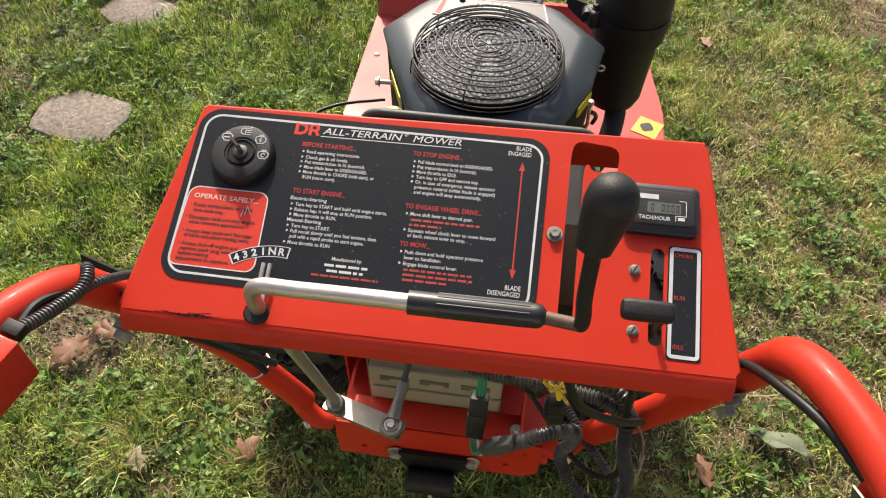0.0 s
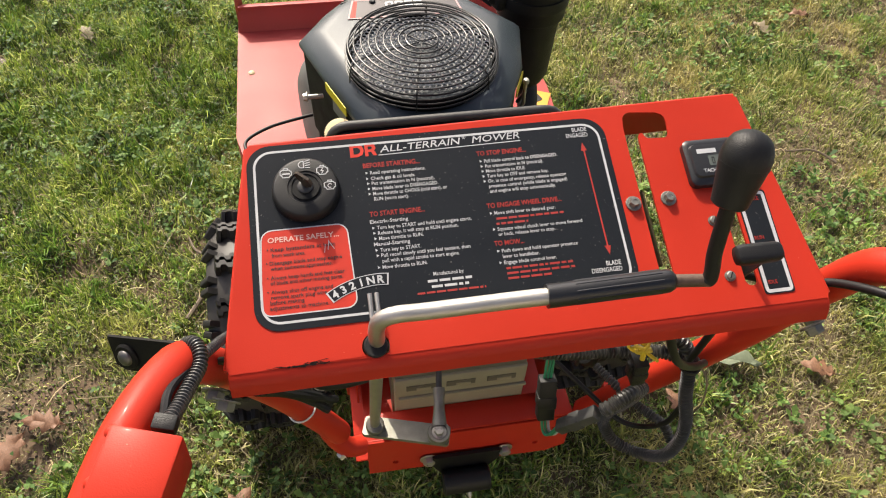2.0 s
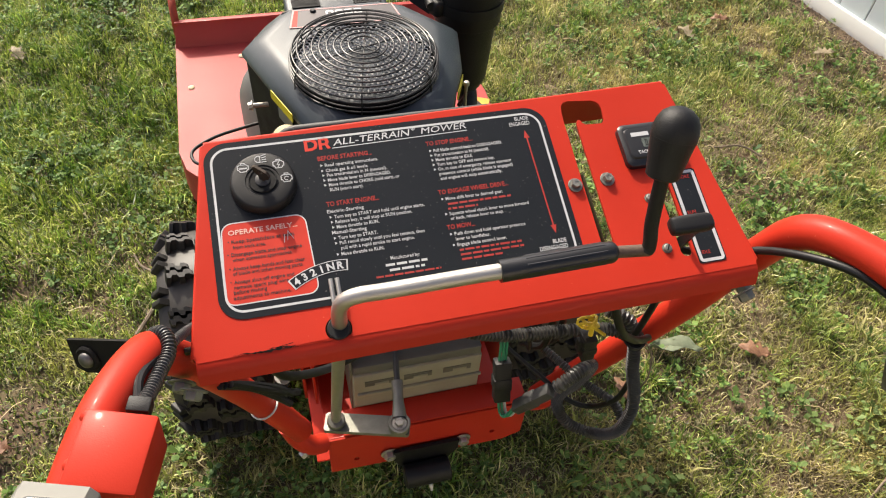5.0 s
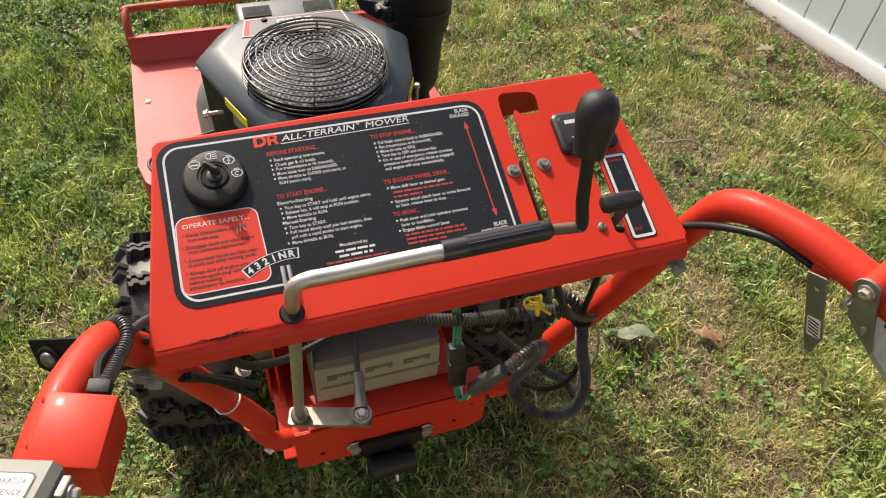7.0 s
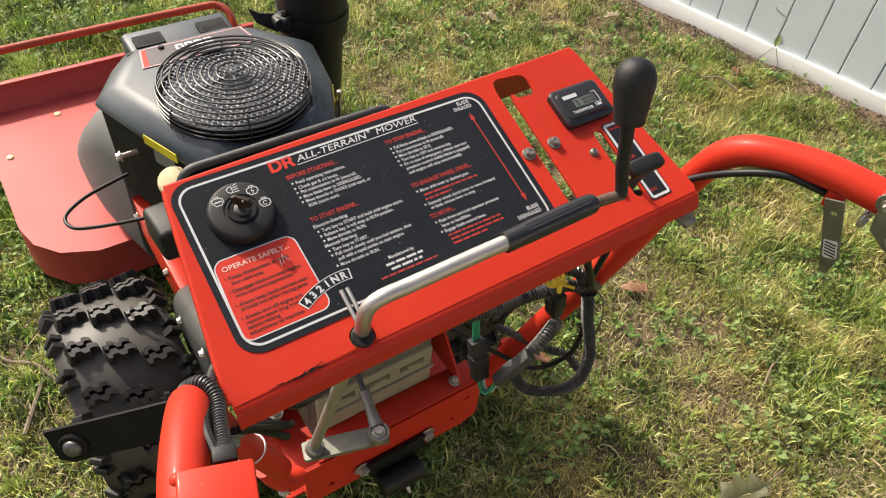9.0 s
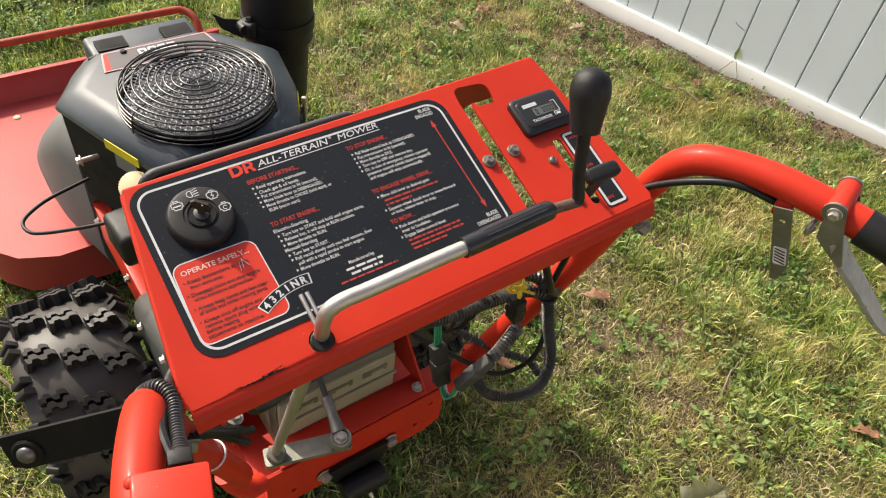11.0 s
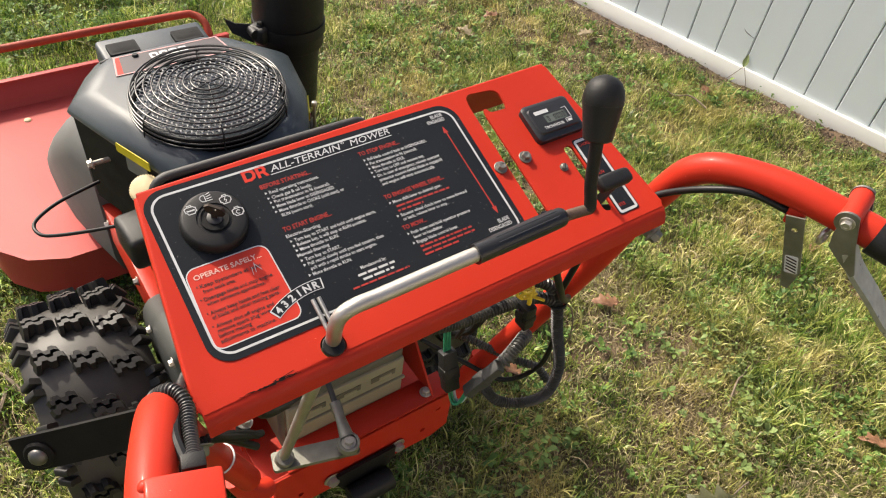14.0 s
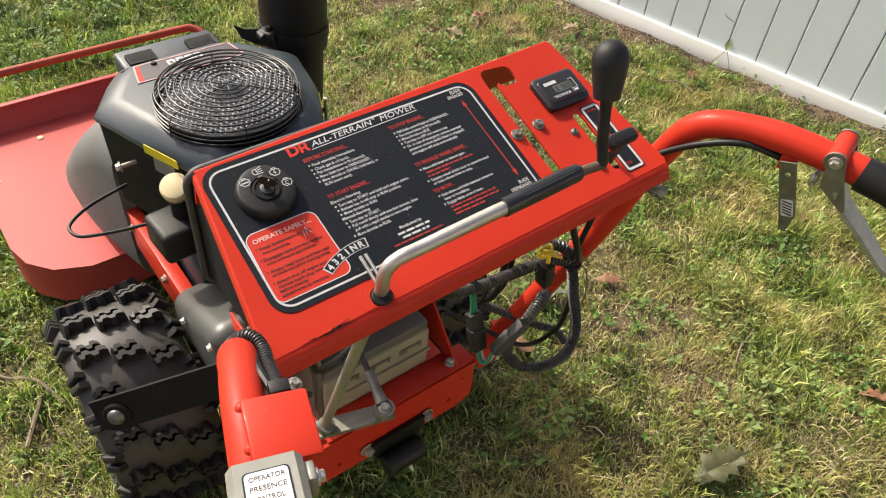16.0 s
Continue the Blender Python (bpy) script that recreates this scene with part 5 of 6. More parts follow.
guard = part("fan_guard", lathe(Matrix.Translation(FC) @ pose(0, 0, 0.045), [(0.0, 0), (0.004, 0), (0.004, 0.002), (0, 0.002)], 14), GUARD, shroud, "black concentric wire fan guard")
def hoop(r, h):
    return tube([FC + Vector((r * math.cos(2 * math.pi * j / 48), r * math.sin(2 * math.pi * j / 48), h)) for j in range(49)], 0.0016, 8)


for k in range(8):
    part("ring", hoop(0.027 + 0.0127 * k, 0.0470 - 0.0004 * k), GUARD, guard)
for r, h in ((0.1255, 0.0395), (0.1295, 0.0300), (0.1305, 0.0215), (0.1310, 0.0130), (0.1315, 0.0045)):
    part("ring", hoop(r, h), GUARD, guard)
for k in range(6):
    w = 2 * math.pi * (k + 0.3) / 6
    d = Vector((math.cos(w), math.sin(w), 0))
    part("spoke", tube(smooth_path([FC + d * 0.006 + Vector((0, 0, 0.0425)), FC + d * 0.08 + Vector((0, 0, 0.0425)), FC + d * 0.118 + Vector((0, 0, 0.039)), FC + d * 0.1315 + Vector((0, 0, 0.027)), FC + d * 0.135 + Vector((0, 0, 0.0))], 5), 0.0012, 8), GUARD, guard)
part("engine_block", box(pose(0.0, 0.60, 0.43), 0.30, 0.40, 0.20, 0.02), SHROUD, mower, "dark engine block")
# tall canister
cyl = part("air_canister", lathe(pose(0.258, 0.755, 0.460, 0, 1, 0), [(0.0, 0.034), (0.034, 0.036), (0.050, 0.048), (0.058, 0.070), (0.063, 0.20), (0.064, 0.206), (0.0705, 0.208), (0.072, 0.212), (0.073, 0.385), (0.068, 0.390), (0.072, 0.395), (0.072, 0.43), (0.060, 0.445), (0, 0.45)], 40), BLACK, mower, "tall black air filter canister beside the engine")
part("clamp_band", lathe(pose(0.258, 0.755, 0.460, 0, 1, 0), [(0.0715, 0.238), (0.0752, 0.238), (0.0752, 0.260), (0.0715, 0.260)], 40), BLACK, cyl, "black clamp band")
clasp = part("clamp", box(pose(0.192, 0.735, 0.710, 0, 0, 25), 0.036, 0.040, 0.036, 0.008, 3), BLACK, cyl, "black moulded clamp")
hex_bolt(pose(0.190, 0.733, 0.729), clasp, 0.0055, material=BLACK_SHINY)
part("clamp_ear", tube([(0.176, 0.722, 0.716), (0.176, 0.748, 0.716)], 0.010, 14), BLACK, clasp)
part("bracket", sheet(pose(0.160, 0.752, 0.716, 70, 0, -22), [(-0.034, 0.022), (-0.020, -0.006), (0.020, -0.026), (0.030, -0.014), (0.026, 0.010), (-0.012, 0.012)], (), -0.004, 0.004), BLACK, cyl, "black bent bracket wing")
part("intake_hose", tube(smooth_path([(0.268, 0.745, 0.520), (0.270, 0.715, 0.478), (0.255, 0.66, 0.448), (0.228, 0.60, 0.445), (0.18, 0.55, 0.46)], 8), 0.022, 20), BLACK, cyl, "black rubber elbow hose")
part("hose_clip", tube([(0.229, 0.602, 0.4453), (0.220, 0.593, 0.4470)], 0.0238, 20), STEEL, cyl)

# ---- deck ----
deck_out = [(-0.415, 1.53), (-0.415, 1.018), (-0.398, 0.948), (-0.352, 0.892), (-0.271, 0.857), (0.286, 0.857), (0.407, 0.918), (0.463, 1.018), (0.468, 1.14), (0.443, 1.322), (0.432, 1.53)]
bm = bmesh.new()
add_sheet(bm, pose(0, 0, 0), deck_out, (), 0.055, 0.166)
bmesh.ops.bevel(bm, geom=[e for e in bm.edges if min(v.co.z for v in e.verts) > 0.16 and max(v.co.y for v in e.verts) < 1.52 and len(e.link_faces) == 2 and e.calc_face_angle(0) > 0.8], offset=0.012, segments=3, affect="EDGES")
deck = part("mower_deck", bm, RED_DECK, mower, "wide red steel cutting deck")
bm = bmesh.new()
add_sheet(bm, pose(0, 1.508, 0.166, 65, 0, 0), [(-0.414, -0.002), (0.42, -0.002), (0.41, 0.074), (-0.404, 0.074)], (), -0.003, 0.003)
add_box(bm, pose(0.003, 1.534, 0.236, -8, 0, 0), 0.815, 0.022, 0.006, 0.002)
part("front_wall", bm, RED_DECK, deck, "upright red front wall")
part("guard_bar", tube(smooth_path([(-0.402, 1.540, 0.19), (-0.402, 1.545, 0.236), (-0.403, 1.570, 0.268), (-0.400, 1.598, 0.284), (-0.375, 1.612, 0.288), (-0.1, 1.612, 0.289), (0.27, 1.612, 0.286), (0.330, 1.605, 0.282), (0.352, 1.575, 0.268), (0.354, 1.545, 0.236), (0.354, 1.540, 0.19)], 6), 0.0115, 14), DECK_BAR, deck, "red bent tube guard")
for p in ((-0.375, 1.2965), (-0.2233, 1.4315), (0.367, 1.22)):
    part("carriage_bolt", lathe(pose(*p, 0.166), [(0.0095, 0), (0.0085, 0.003), (0.005, 0.005), (0, 0.0055)], 18), CREAM, deck, "small domed bolt head")
warn = part("warning_label", sheet(pose(0.422, 1.078, 0.167, 0, 0, 20), [(-0.05, 0), (0, -0.05), (0.05, 0), (0, 0.05)], (), 0, 0.001), ORANGE, deck, "orange and white warning label", smooth=False)
part("pictogram", sheet(pose(0.422, 1.078, 0.168, 0, 0, 20), rounded(-0.018, -0.014, 0.014, 0.018, 0.008), (), 0, 0.0008), BLACK, warn, smooth=False)
belt = add_loft(bmesh.new(), [[Vector((x, y, z)) for x, z in rounded(-0.240 + i, 0.15, 0.02, 0.15 + h, min(0.115, h * 0.45), 7)] for y, h, i in ((0.72, 0.47, 0.050), (0.80, 0.45, 0.030), (0.90, 0.38, 0.012), (0.99, 0.30, 0.004), (1.08, 0.21, 0.006), (1.14, 0.14, 0.02))])
part("belt_cover", belt, BELT, mower, "smooth dark grey belt cover", sharp=25)

# ---- wheels ----
def wheel(side):
    ax = Vector((side * 0.322, 0.383, 0.228))
    m = Matrix.Translation(ax) @ pose(0, 0, 0, 0, 90 * side, 0)
    prof = [(0.110, -0.088), (0.122, -0.096), (0.158, -0.101), (0.186, -0.098), (0.200, -0.083), (0.2065, -0.055), (0.209, 0.0), (0.2065, 0.055), (0.200, 0.083), (0.186, 0.098), (0.158, 0.101), (0.122, 0.096), (0.110, 0.088)]
    w = part("wheel", lathe(m, prof, 56), RUBBER, mower, "dusty black knobbly drive tyre")
    part("rim", lathe(m, [(0.112, -0.086), (0.112, -0.06), (0.100, -0.05), (0.06, -0.03), (0.04, -0.035), (0.0, -0.035), ], 40), RED, w, "red steel wheel rim")
    part("rim", lathe(m, [(0.0, 0.035), (0.04, 0.035), (0.06, 0.03), (0.100, 0.05), (0.112, 0.06), (0.112, 0.086)], 40), RED, w, "red steel wheel rim")
    # three staggered columns of jagged tread bars, and pairs of small blocks on the shoulders
    wave = [(-0.027, 0.002), (-0.020, 0.0), (-0.016, 0.0045), (-0.006, 0.003), (-0.002, -0.003), (0.008, -0.0045), (0.012, 0.0), (0.021, -0.001), (0.027, -0.005)]
    lugs = [[(x * k, y * 1.35 + c - w) for x, y in wave] + [(x * k, y * 1.35 + c + w) for x, y in wave[::-1]] for c, w, k in ((-0.0082, 0.0058, 0.86), (0.0082, 0.0046, 0.74))]
    side_lug = rounded(-0.0115, -0.0062, 0.0115, 0.0062, 0.003, 3)
    meshes = {}
    for k in range(16):
        for off, lag, kind, skew in ((-0.054, 0.0, 0, 14), (0.0, 0.36, 0, 10), (0.054, 0.70, 0, 14), (-0.090, 0.40, 1, 8), (-0.090, 0.66, 1, 8), (0.090, 0.10, 1, -8), (0.090, 0.36, 1, -8)):
            ang = 2 * math.pi * (k + lag) / 16
            if kind not in meshes:
                bm = bmesh.new()
                for shape in [side_lug] if kind else lugs:
                    mid = sum(q[1] for q in shape) / len(shape)
                    add_loft(bm, [[Vector((q[0] * s, mid + (q[1] - mid) * s, h)) for q in shape] for s, h in ((1.10, -0.012), (1.0, 0.0125), (0.92, 0.0150))])
                ob = part("lug", bm, LUG, w)
                meshes[kind] = ob.data
            else:
                ob = new("lug", meshes[kind])
                ob.parent = w
            # local frame: out along the radius, x along the axle
            turn = Matrix.Rotation(ang, 4, "Z")
            f = turn @ Matrix.Translation((0.194 if kind else 0.2145 - 0.0035 * (off != 0), 0, off)) @ Matrix(((0, 0, 1, 0), (0, 1, 0, 0), (-1, 0, 0, 0), (0, 0, 0, 1)))
            if kind:
                f = f @ Matrix.Rotation(radians(34 if off > 0 else -34), 4, "Y")
            elif off:
                f = f @ Matrix.Rotation(radians(5 if off > 0 else -5), 4, "Y")
            ob.matrix_local = m @ f @ Matrix.Rotation(radians(skew), 4, "Z")
    return w


wheel(-1)
wheel(1)
part("axle", tube([(-0.26, 0.383, 0.228), (0.26, 0.383, 0.228)], 0.025, 16), SHROUD, mower, "dark axle tube")

# ---- wiring ----
def conduit(name, pts, r, label="", pitch=0.0048):
    return part(name, tube(smooth_path(pts, 8), r, 12, ribs=r * 0.13, pitch=pitch), CONDUIT, mower, label)


conduit("conduit", [(-0.2960, -0.282, 1.034), (-0.2925, -0.268, 1.026), (-0.2870, -0.244, 1.016), (-0.2815, -0.224, 1.010), (-0.2820, -0.210, 1.010), (-0.2870, -0.2005, 1.008), (-0.2960, -0.192, 0.996), (-0.3010, -0.184, 0.975), (-0.297, -0.166, 0.945)], 0.0054, "black corrugated cable conduit over the handlebar", 0.0034)
conduit("conduit", [(-0.2860, -0.214, 0.998), (-0.2820, -0.203, 0.994), (-0.2780, -0.190, 0.984), (-0.2730, -0.172, 0.968), (-0.264, -0.148, 0.945)], 0.0040, "thin black corrugated conduit", 0.0034)
part("cable", tube(smooth_path([(-0.300, -0.278, 1.030), (-0.298, -0.250, 1.026), (-0.287, -0.215, 1.000), (-0.283, -0.190, 0.962), (-0.25, -0.17, 0.93)], 6), 0.0036, 8), WIRE, mower, "black cable beside the conduit")
conduit("conduit", [(0.190, -0.118, 0.800), (0.210, -0.130, 0.795), (0.2210, -0.142, 0.780), (0.2245, -0.149, 0.755), (0.230, -0.157, 0.712), (0.245, -0.163, 0.655), (0.2460, -0.171, 0.615), (0.2400, -0.170, 0.570), (0.2380, -0.150, 0.520), (0.222, -0.128, 0.496), (0.196, -0.112, 0.505), (0.180, -0.098, 0.535), (0.1735, -0.105, 0.585), (0.1757, -0.122, 0.636), (0.176, -0.138, 0.690), (0.172, -0.150, 0.728), (0.160, -0.162, 0.752), (0.145, -0.172, 0.765), (0.130, -0.178, 0.766), (0.118, -0.181, 0.758), (0.109, -0.1812, 0.749)], 0.0078, "black corrugated wiring loom hanging in a loop")
conduit("conduit", [(0.250, -0.155, 0.575), (0.243, -0.140, 0.590), (0.2304, -0.1312, 0.600), (0.2141, -0.1065, 0.596), (0.19, -0.07, 0.600), (0.15, -0.01, 0.61)], 0.0062, "black corrugated conduit inside the loop")
part("cable", tube(smooth_path([(0.228, -0.144, 0.745), (0.240, -0.148, 0.690), (0.242, -0.1474, 0.656), (0.235, -0.1452, 0.6135), (0.2244, -0.1207, 0.5575), (0.1988, -0.0988, 0.5452), (0.165, -0.065, 0.565), (0.11, -0.01, 0.60)], 8), 0.0038, 10), WIRE, mower, "thin black cable loop")
part("hose", tube(smooth_path([(0.134, -0.185, 0.950), (0.140, -0.194, 0.915), (0.156, -0.196, 0.875), (0.182, -0.184, 0.835), (0.212, -0.168, 0.800), (0.238, -0.150, 0.772)], 8), 0.0046, 12), WIRE, mower, "black rubber hose stub drooping under the console")
part("cable", tube(smooth_path([(0.200, -0.172, 0.950), (0.206, -0.172, 0.900), (0.2135, -0.160, 0.840), (0.2200, -0.146, 0.775)], 8), 0.0042, 10), WIRE, mower, "black cable running up to the console")
tie = part("cable_tie", tube([Vector((0.2225, -0.1460, 0.768)) + 0.0128 * Vector((math.cos(j * 0.449), math.sin(j * 0.449), 0.12 * math.sin(j * 0.449))) for j in range(15)], 0.0022, 8), BLACK, mower, "black cable tie round the loom")
part("tail", tube(smooth_path([(0.234, -0.146, 0.768), (0.246, -0.160, 0.745), (0.252, -0.165, 0.700), (0.254, -0.160, 0.665)], 5), 0.0012, 6), TWIG, tie)
part("cable", tube(smooth_path([(0.072, -0.10, 0.870), (0.086, -0.105, 0.800), (0.105, -0.10, 0.735), (0.125, -0.07, 0.665)], 8), 0.0030, 8), WIRE, mower, "thin black cable")
part("cable", tube(smooth_path([(0.120, -0.11, 0.860), (0.128, -0.105, 0.780), (0.132, -0.09, 0.700), (0.125, -0.04, 0.64)], 8), 0.0052, 8), WIRE, mower, "black cable behind the connector")
part("cable", tube(smooth_path([(0.135, -0.11, 0.850), (0.145, -0.10, 0.760), (0.150, -0.08, 0.690), (0.14, -0.03, 0.63)], 8), 0.0046, 8), WIRE, mower, "black cable behind the connector")
part("cable", tube(smooth_path([(-0.26, -0.165, 0.925), (-0.215, -0.165, 0.880), (-0.195, -0.150, 0.830), (-0.150, -0.120, 0.785), (-0.09, -0.09, 0.77)], 8), 0.005, 10), WIRE, mower, "black cable along the handlebar")
BAR_WAY = along((-0.235, -0.082, 0.667), (-0.255, -0.097, 0.735))
part("cable_tie", tube([BAR_WAY @ Vector((0.0188 * math.cos(j * 0.3142), 0.0188 * math.sin(j * 0.3142), 0.004 * math.cos(j * 0.3142))) for j in range(21)], 0.0013, 8), LABEL, mower, "thin pale tie round the handlebar")
for d, e in ((0.0, 0.0), (0.006, 0.010), (-0.004, 0.016)):
    part("cable", tube(smooth_path([(-0.262 + d, -0.150, 0.835), (-0.235 + d, -0.128 - e * 0.3, 0.790 - d), (-0.212 + d, -0.120, 0.762 - e), (-0.196 + d, -0.118 + d, 0.742 - e)], 6), 0.0046, 8), WIRE, mower, "short black cable beside the handlebar")
conduit("conduit", [(-0.06, -0.100, 0.835), (0.0, -0.113, 0.806), (0.064, -0.120, 0.786), (0.128, -0.122, 0.778), (0.166, -0.126, 0.777), (0.194, -0.132, 0.777), (0.212, -0.141, 0.773), (0.2195, -0.145, 0.765)], 0.0078, "black corrugated conduit under the console")
def connector(a, b, w, material=None):
    material = material or BLACK
    m = along(a, b)
    n = (Vector(b) - Vector(a)).length
    c = part("connector", box(m @ pose(0, 0, n * 0.5), w, w * 0.8, n, 0.002), material, mower, "black plastic cable connector")
    part("collar", box(m @ pose(0, 0, n * 0.45), w * 1.1, w * 0.92, n * 0.3, 0.002), material, c)
    part("latch", box(m @ pose(0, -w * 0.5, n * 0.6), w * 0.45, w * 0.25, n * 0.5, 0.001), material, c)
    return c


connector((0.058, -0.148, 0.686), (0.060, -0.126, 0.742), 0.021)
connector((0.071, -0.166, 0.690), (0.104, -0.181, 0.746), 0.0165, DUSTY_BLACK)
for d in (-0.004, 0.0, 0.004):
    part("wire", tube(smooth_path([(0.058 + d, -0.148, 0.690), (0.060 + d, -0.156, 0.668), (0.064 + d, -0.164, 0.668), (0.072 + d, -0.166, 0.690)], 6), 0.0018, 8), GREEN if d < 0.004 else DECAL_WHITE, mower, "green wire" if d < 0.004 else "white wire")
    part("wire", tube(smooth_path([(0.060 + d, -0.126, 0.742), (0.061 + d, -0.118, 0.775), (0.058 + d, -0.108, 0.82)], 6), 0.0018, 8), GREEN, mower, "green wire")
connector((0.142, -0.168, 0.792), (0.139, -0.168, 0.832), 0.020)
bm = bmesh.new()
rng = random.Random(3)
for k in range(5):
    c = Vector((0.137 + rng.uniform(-0.006, 0.006), -0.168 + rng.uniform(-0.005, 0.005), 0.852 + rng.uniform(-0.004, 0.004)))
    a, b = Vector((rng.uniform(-1, 1), rng.uniform(-1, 1), rng.uniform(-1, 1))).normalized(), Vector((rng.uniform(-1, 1), rng.uniform(-1, 1), rng.uniform(-1, 1))).normalized()
    add_tube(bm, [c + 0.0095 * (math.cos(j * 0.7) * a + math.sin(j * 0.7) * b) for j in range(8)], 0.0018, 8)
add_tube(bm, [(0.141, -0.168, 0.832), (0.139, -0.168, 0.852)], 0.003, 8)
part("yellow_wire", bm, YELLOW, mower, "bunched yellow wire")


# ---- pavers, leaves and twigs ----
def paver(cx, cy, rx, ry, turn, seed):
    rng = random.Random(seed)
    out = []
    for k in range(22):
        a = 2 * math.pi * k / 22
        s = 1 / max(abs(math.cos(a)), abs(math.sin(a))) ** 0.65
        out.append((rx * s * math.cos(a) * rng.uniform(0.95, 1.03), ry * s * math.sin(a) * rng.uniform(0.95, 1.03)))
    m = pose(cx, cy, 0.0, 0, 0, turn)
    bm = add_loft(bmesh.new(), [[m @ Vector((x * k, y * k, z)) for x, y in out] for k, z in ((1.02, -0.04), (1.0, 0.004), (0.96, 0.016), (0.93, 0.018))])
    return tagged(part("stepping_stone", bm, STONE, None), "worn brown stepping stone sunk in the lawn", "stone", "stepping stones")


paver(-1.26, 1.06, 0.150, 0.115, -12, 1)
paver(-1.31, 1.63, 0.140, 0.105, -25, 2)


def fallen_leaf(x, y, size, turn, curl, material, label, z=0.035, plain=False):
    """A lobed oak leaf or a plain oval one, curled along its rib."""
    half = [(0.0, -0.5), (0.05, -0.36), (0.20, -0.30), (0.12, -0.20), (0.30, -0.08), (0.16, 0.02), (0.27, 0.20), (0.12, 0.25), (0.10, 0.40), (0.0, 0.5)]
    if plain:
        half = [(0.0, -0.5), (0.07, -0.40), (0.13, -0.25), (0.17, -0.08), (0.18, 0.08), (0.15, 0.24), (0.08, 0.38), (0.0, 0.5)]
    bm = bmesh.new()
    rng = random.Random(int(x * 1000) + 7)
    rib = [bm.verts.new((0.02 * math.sin(5 * b), b, 0.10 * curl * math.sin(3 * b + rng.random()))) for _, b in half]
    for s in (1, -1):
        edge = [bm.verts.new((s * a * rng.uniform(0.85, 1.1), b, curl * (a * 0.7 + 0.08 * math.sin(9 * b)) + rng.uniform(0, 0.05))) for a, b in half[1:-1]]
        row = [rib[0], *edge, rib[-1]]
        for k in range(len(half) - 1):
            vs = [rib[k], rib[k + 1], row[k + 1], row[k]]
            vs = [v for i, v in enumerate(vs) if v not in vs[:i]]
            if len(vs) > 2:
                bm.faces.new(vs)
    ob = part("fallen_leaf", bm, material, None)
    ob.matrix_world = pose(x, y, z + float(ground_height(np.array([x]), np.array([y]))[0]), rng.uniform(-12, 12), rng.uniform(-12, 12), turn) @ Matrix.Scale(size, 4)
    sol = ob.modifiers.new("thickness", "SOLIDIFY")
    sol.thickness = 0.01
    stem = bmesh.new()
    add_tube(stem, [(0, -0.45, 0), (0.03, -0.62, 0.03), (0.05, -0.75, 0.0)], 0.012, 6)
    part("stem", stem, TWIG, ob)
    return tagged(ob, label, "leaf", "fallen leaves")


GREEN_LEAF = shader("limp_green_leaf", (0.15, 0.175, 0.11), 0.75, tint=(0.10, 0.12, 0.07), scale=14)
OLIVE_LEAF = shader("dull_green_leaf", (0.085, 0.085, 0.034), 0.6, tint=(0.055, 0.055, 0.022), scale=12)
BROWN, PALE = "curled brown dry oak leaf on the grass", "pale crumpled dead leaf on the grass"
for x, y, s, t, c, pale in (
    (1.384, 1.54, 0.085, 20, 0.8, 1), (1.56, 1.61, 0.075, 70, 0.6, 0), (0.897, 0.194, 0.085, 60, 0.5, 0), (0.700, 0.240, 0.135, -110, 0.9, 2), (-0.931, 1.748, 0.08, 30, 0.6, 1),
    (0.676, 1.728, 0.08, 10, 0.5, 0), (-0.900, 0.249, 0.12, 150, 0.5, 0), (-0.430, 0.056, 0.11, -35, 0.5, 0), (-0.638, 0.014, 0.075, 35, 0.7, 1), (0.532, 0.155, 0.085, 15, 0.5, 0),
    (2.00, 0.814, 0.07, 120, 0.6, 0), (1.830, 1.320, 0.08, 80, 0.5, 1), (1.628, 0.041, 0.06, 100, 0.6, 0), (0.678, -0.362, 0.160, 82, 0.7, 3), (1.179, -0.462, 0.08, 40, 0.6, 0),
    (-0.83, 0.31, 0.09, 80, 0.6, 0)):
    fallen_leaf(x, y, s, t, c, (DRY_LEAF, PALE_LEAF, GREEN_LEAF, OLIVE_LEAF)[pale], (BROWN, PALE, "limp grey-green leaf on the grass", "large dull green leaf on the grass")[pale], 0.03, pale == 2)


def twig(pts, r):
    bm = tube(smooth_path(pts, 5), lambda u: r * (1 - 0.5 * u), 7)
    return tagged(part("twig", bm, TWIG, None), "short grey dry twig lying in the grass", "twig", "twigs")


for x, y, n, a, r in ((-0.63, 0.27, 0.16, 70, 0.006), (-0.45, 0.62, 0.22, 120, 0.005), (-0.55, 0.55, 0.20, 60, 0.006), (0.45, 0.02, 0.14, 40, 0.003), (1.30, 0.85, 0.18, 150, 0.004), (1.9, 0.72, 0.16, 110, 0.004), (0.95, -0.2, 0.15, 20, 0.003), (1.5, 1.9, 0.25, 165, 0.005)):
    d = Vector((math.cos(radians(a)), math.sin(radians(a)), 0))
    p = Vector((x, y, 0.022))
    twig([p, p + d * n * 0.4 + Vector((0.01, 0.012, 0.012)), p + d * n * 0.75 + Vector((-0.006, 0.0, 0.0)), p + d * n], r)

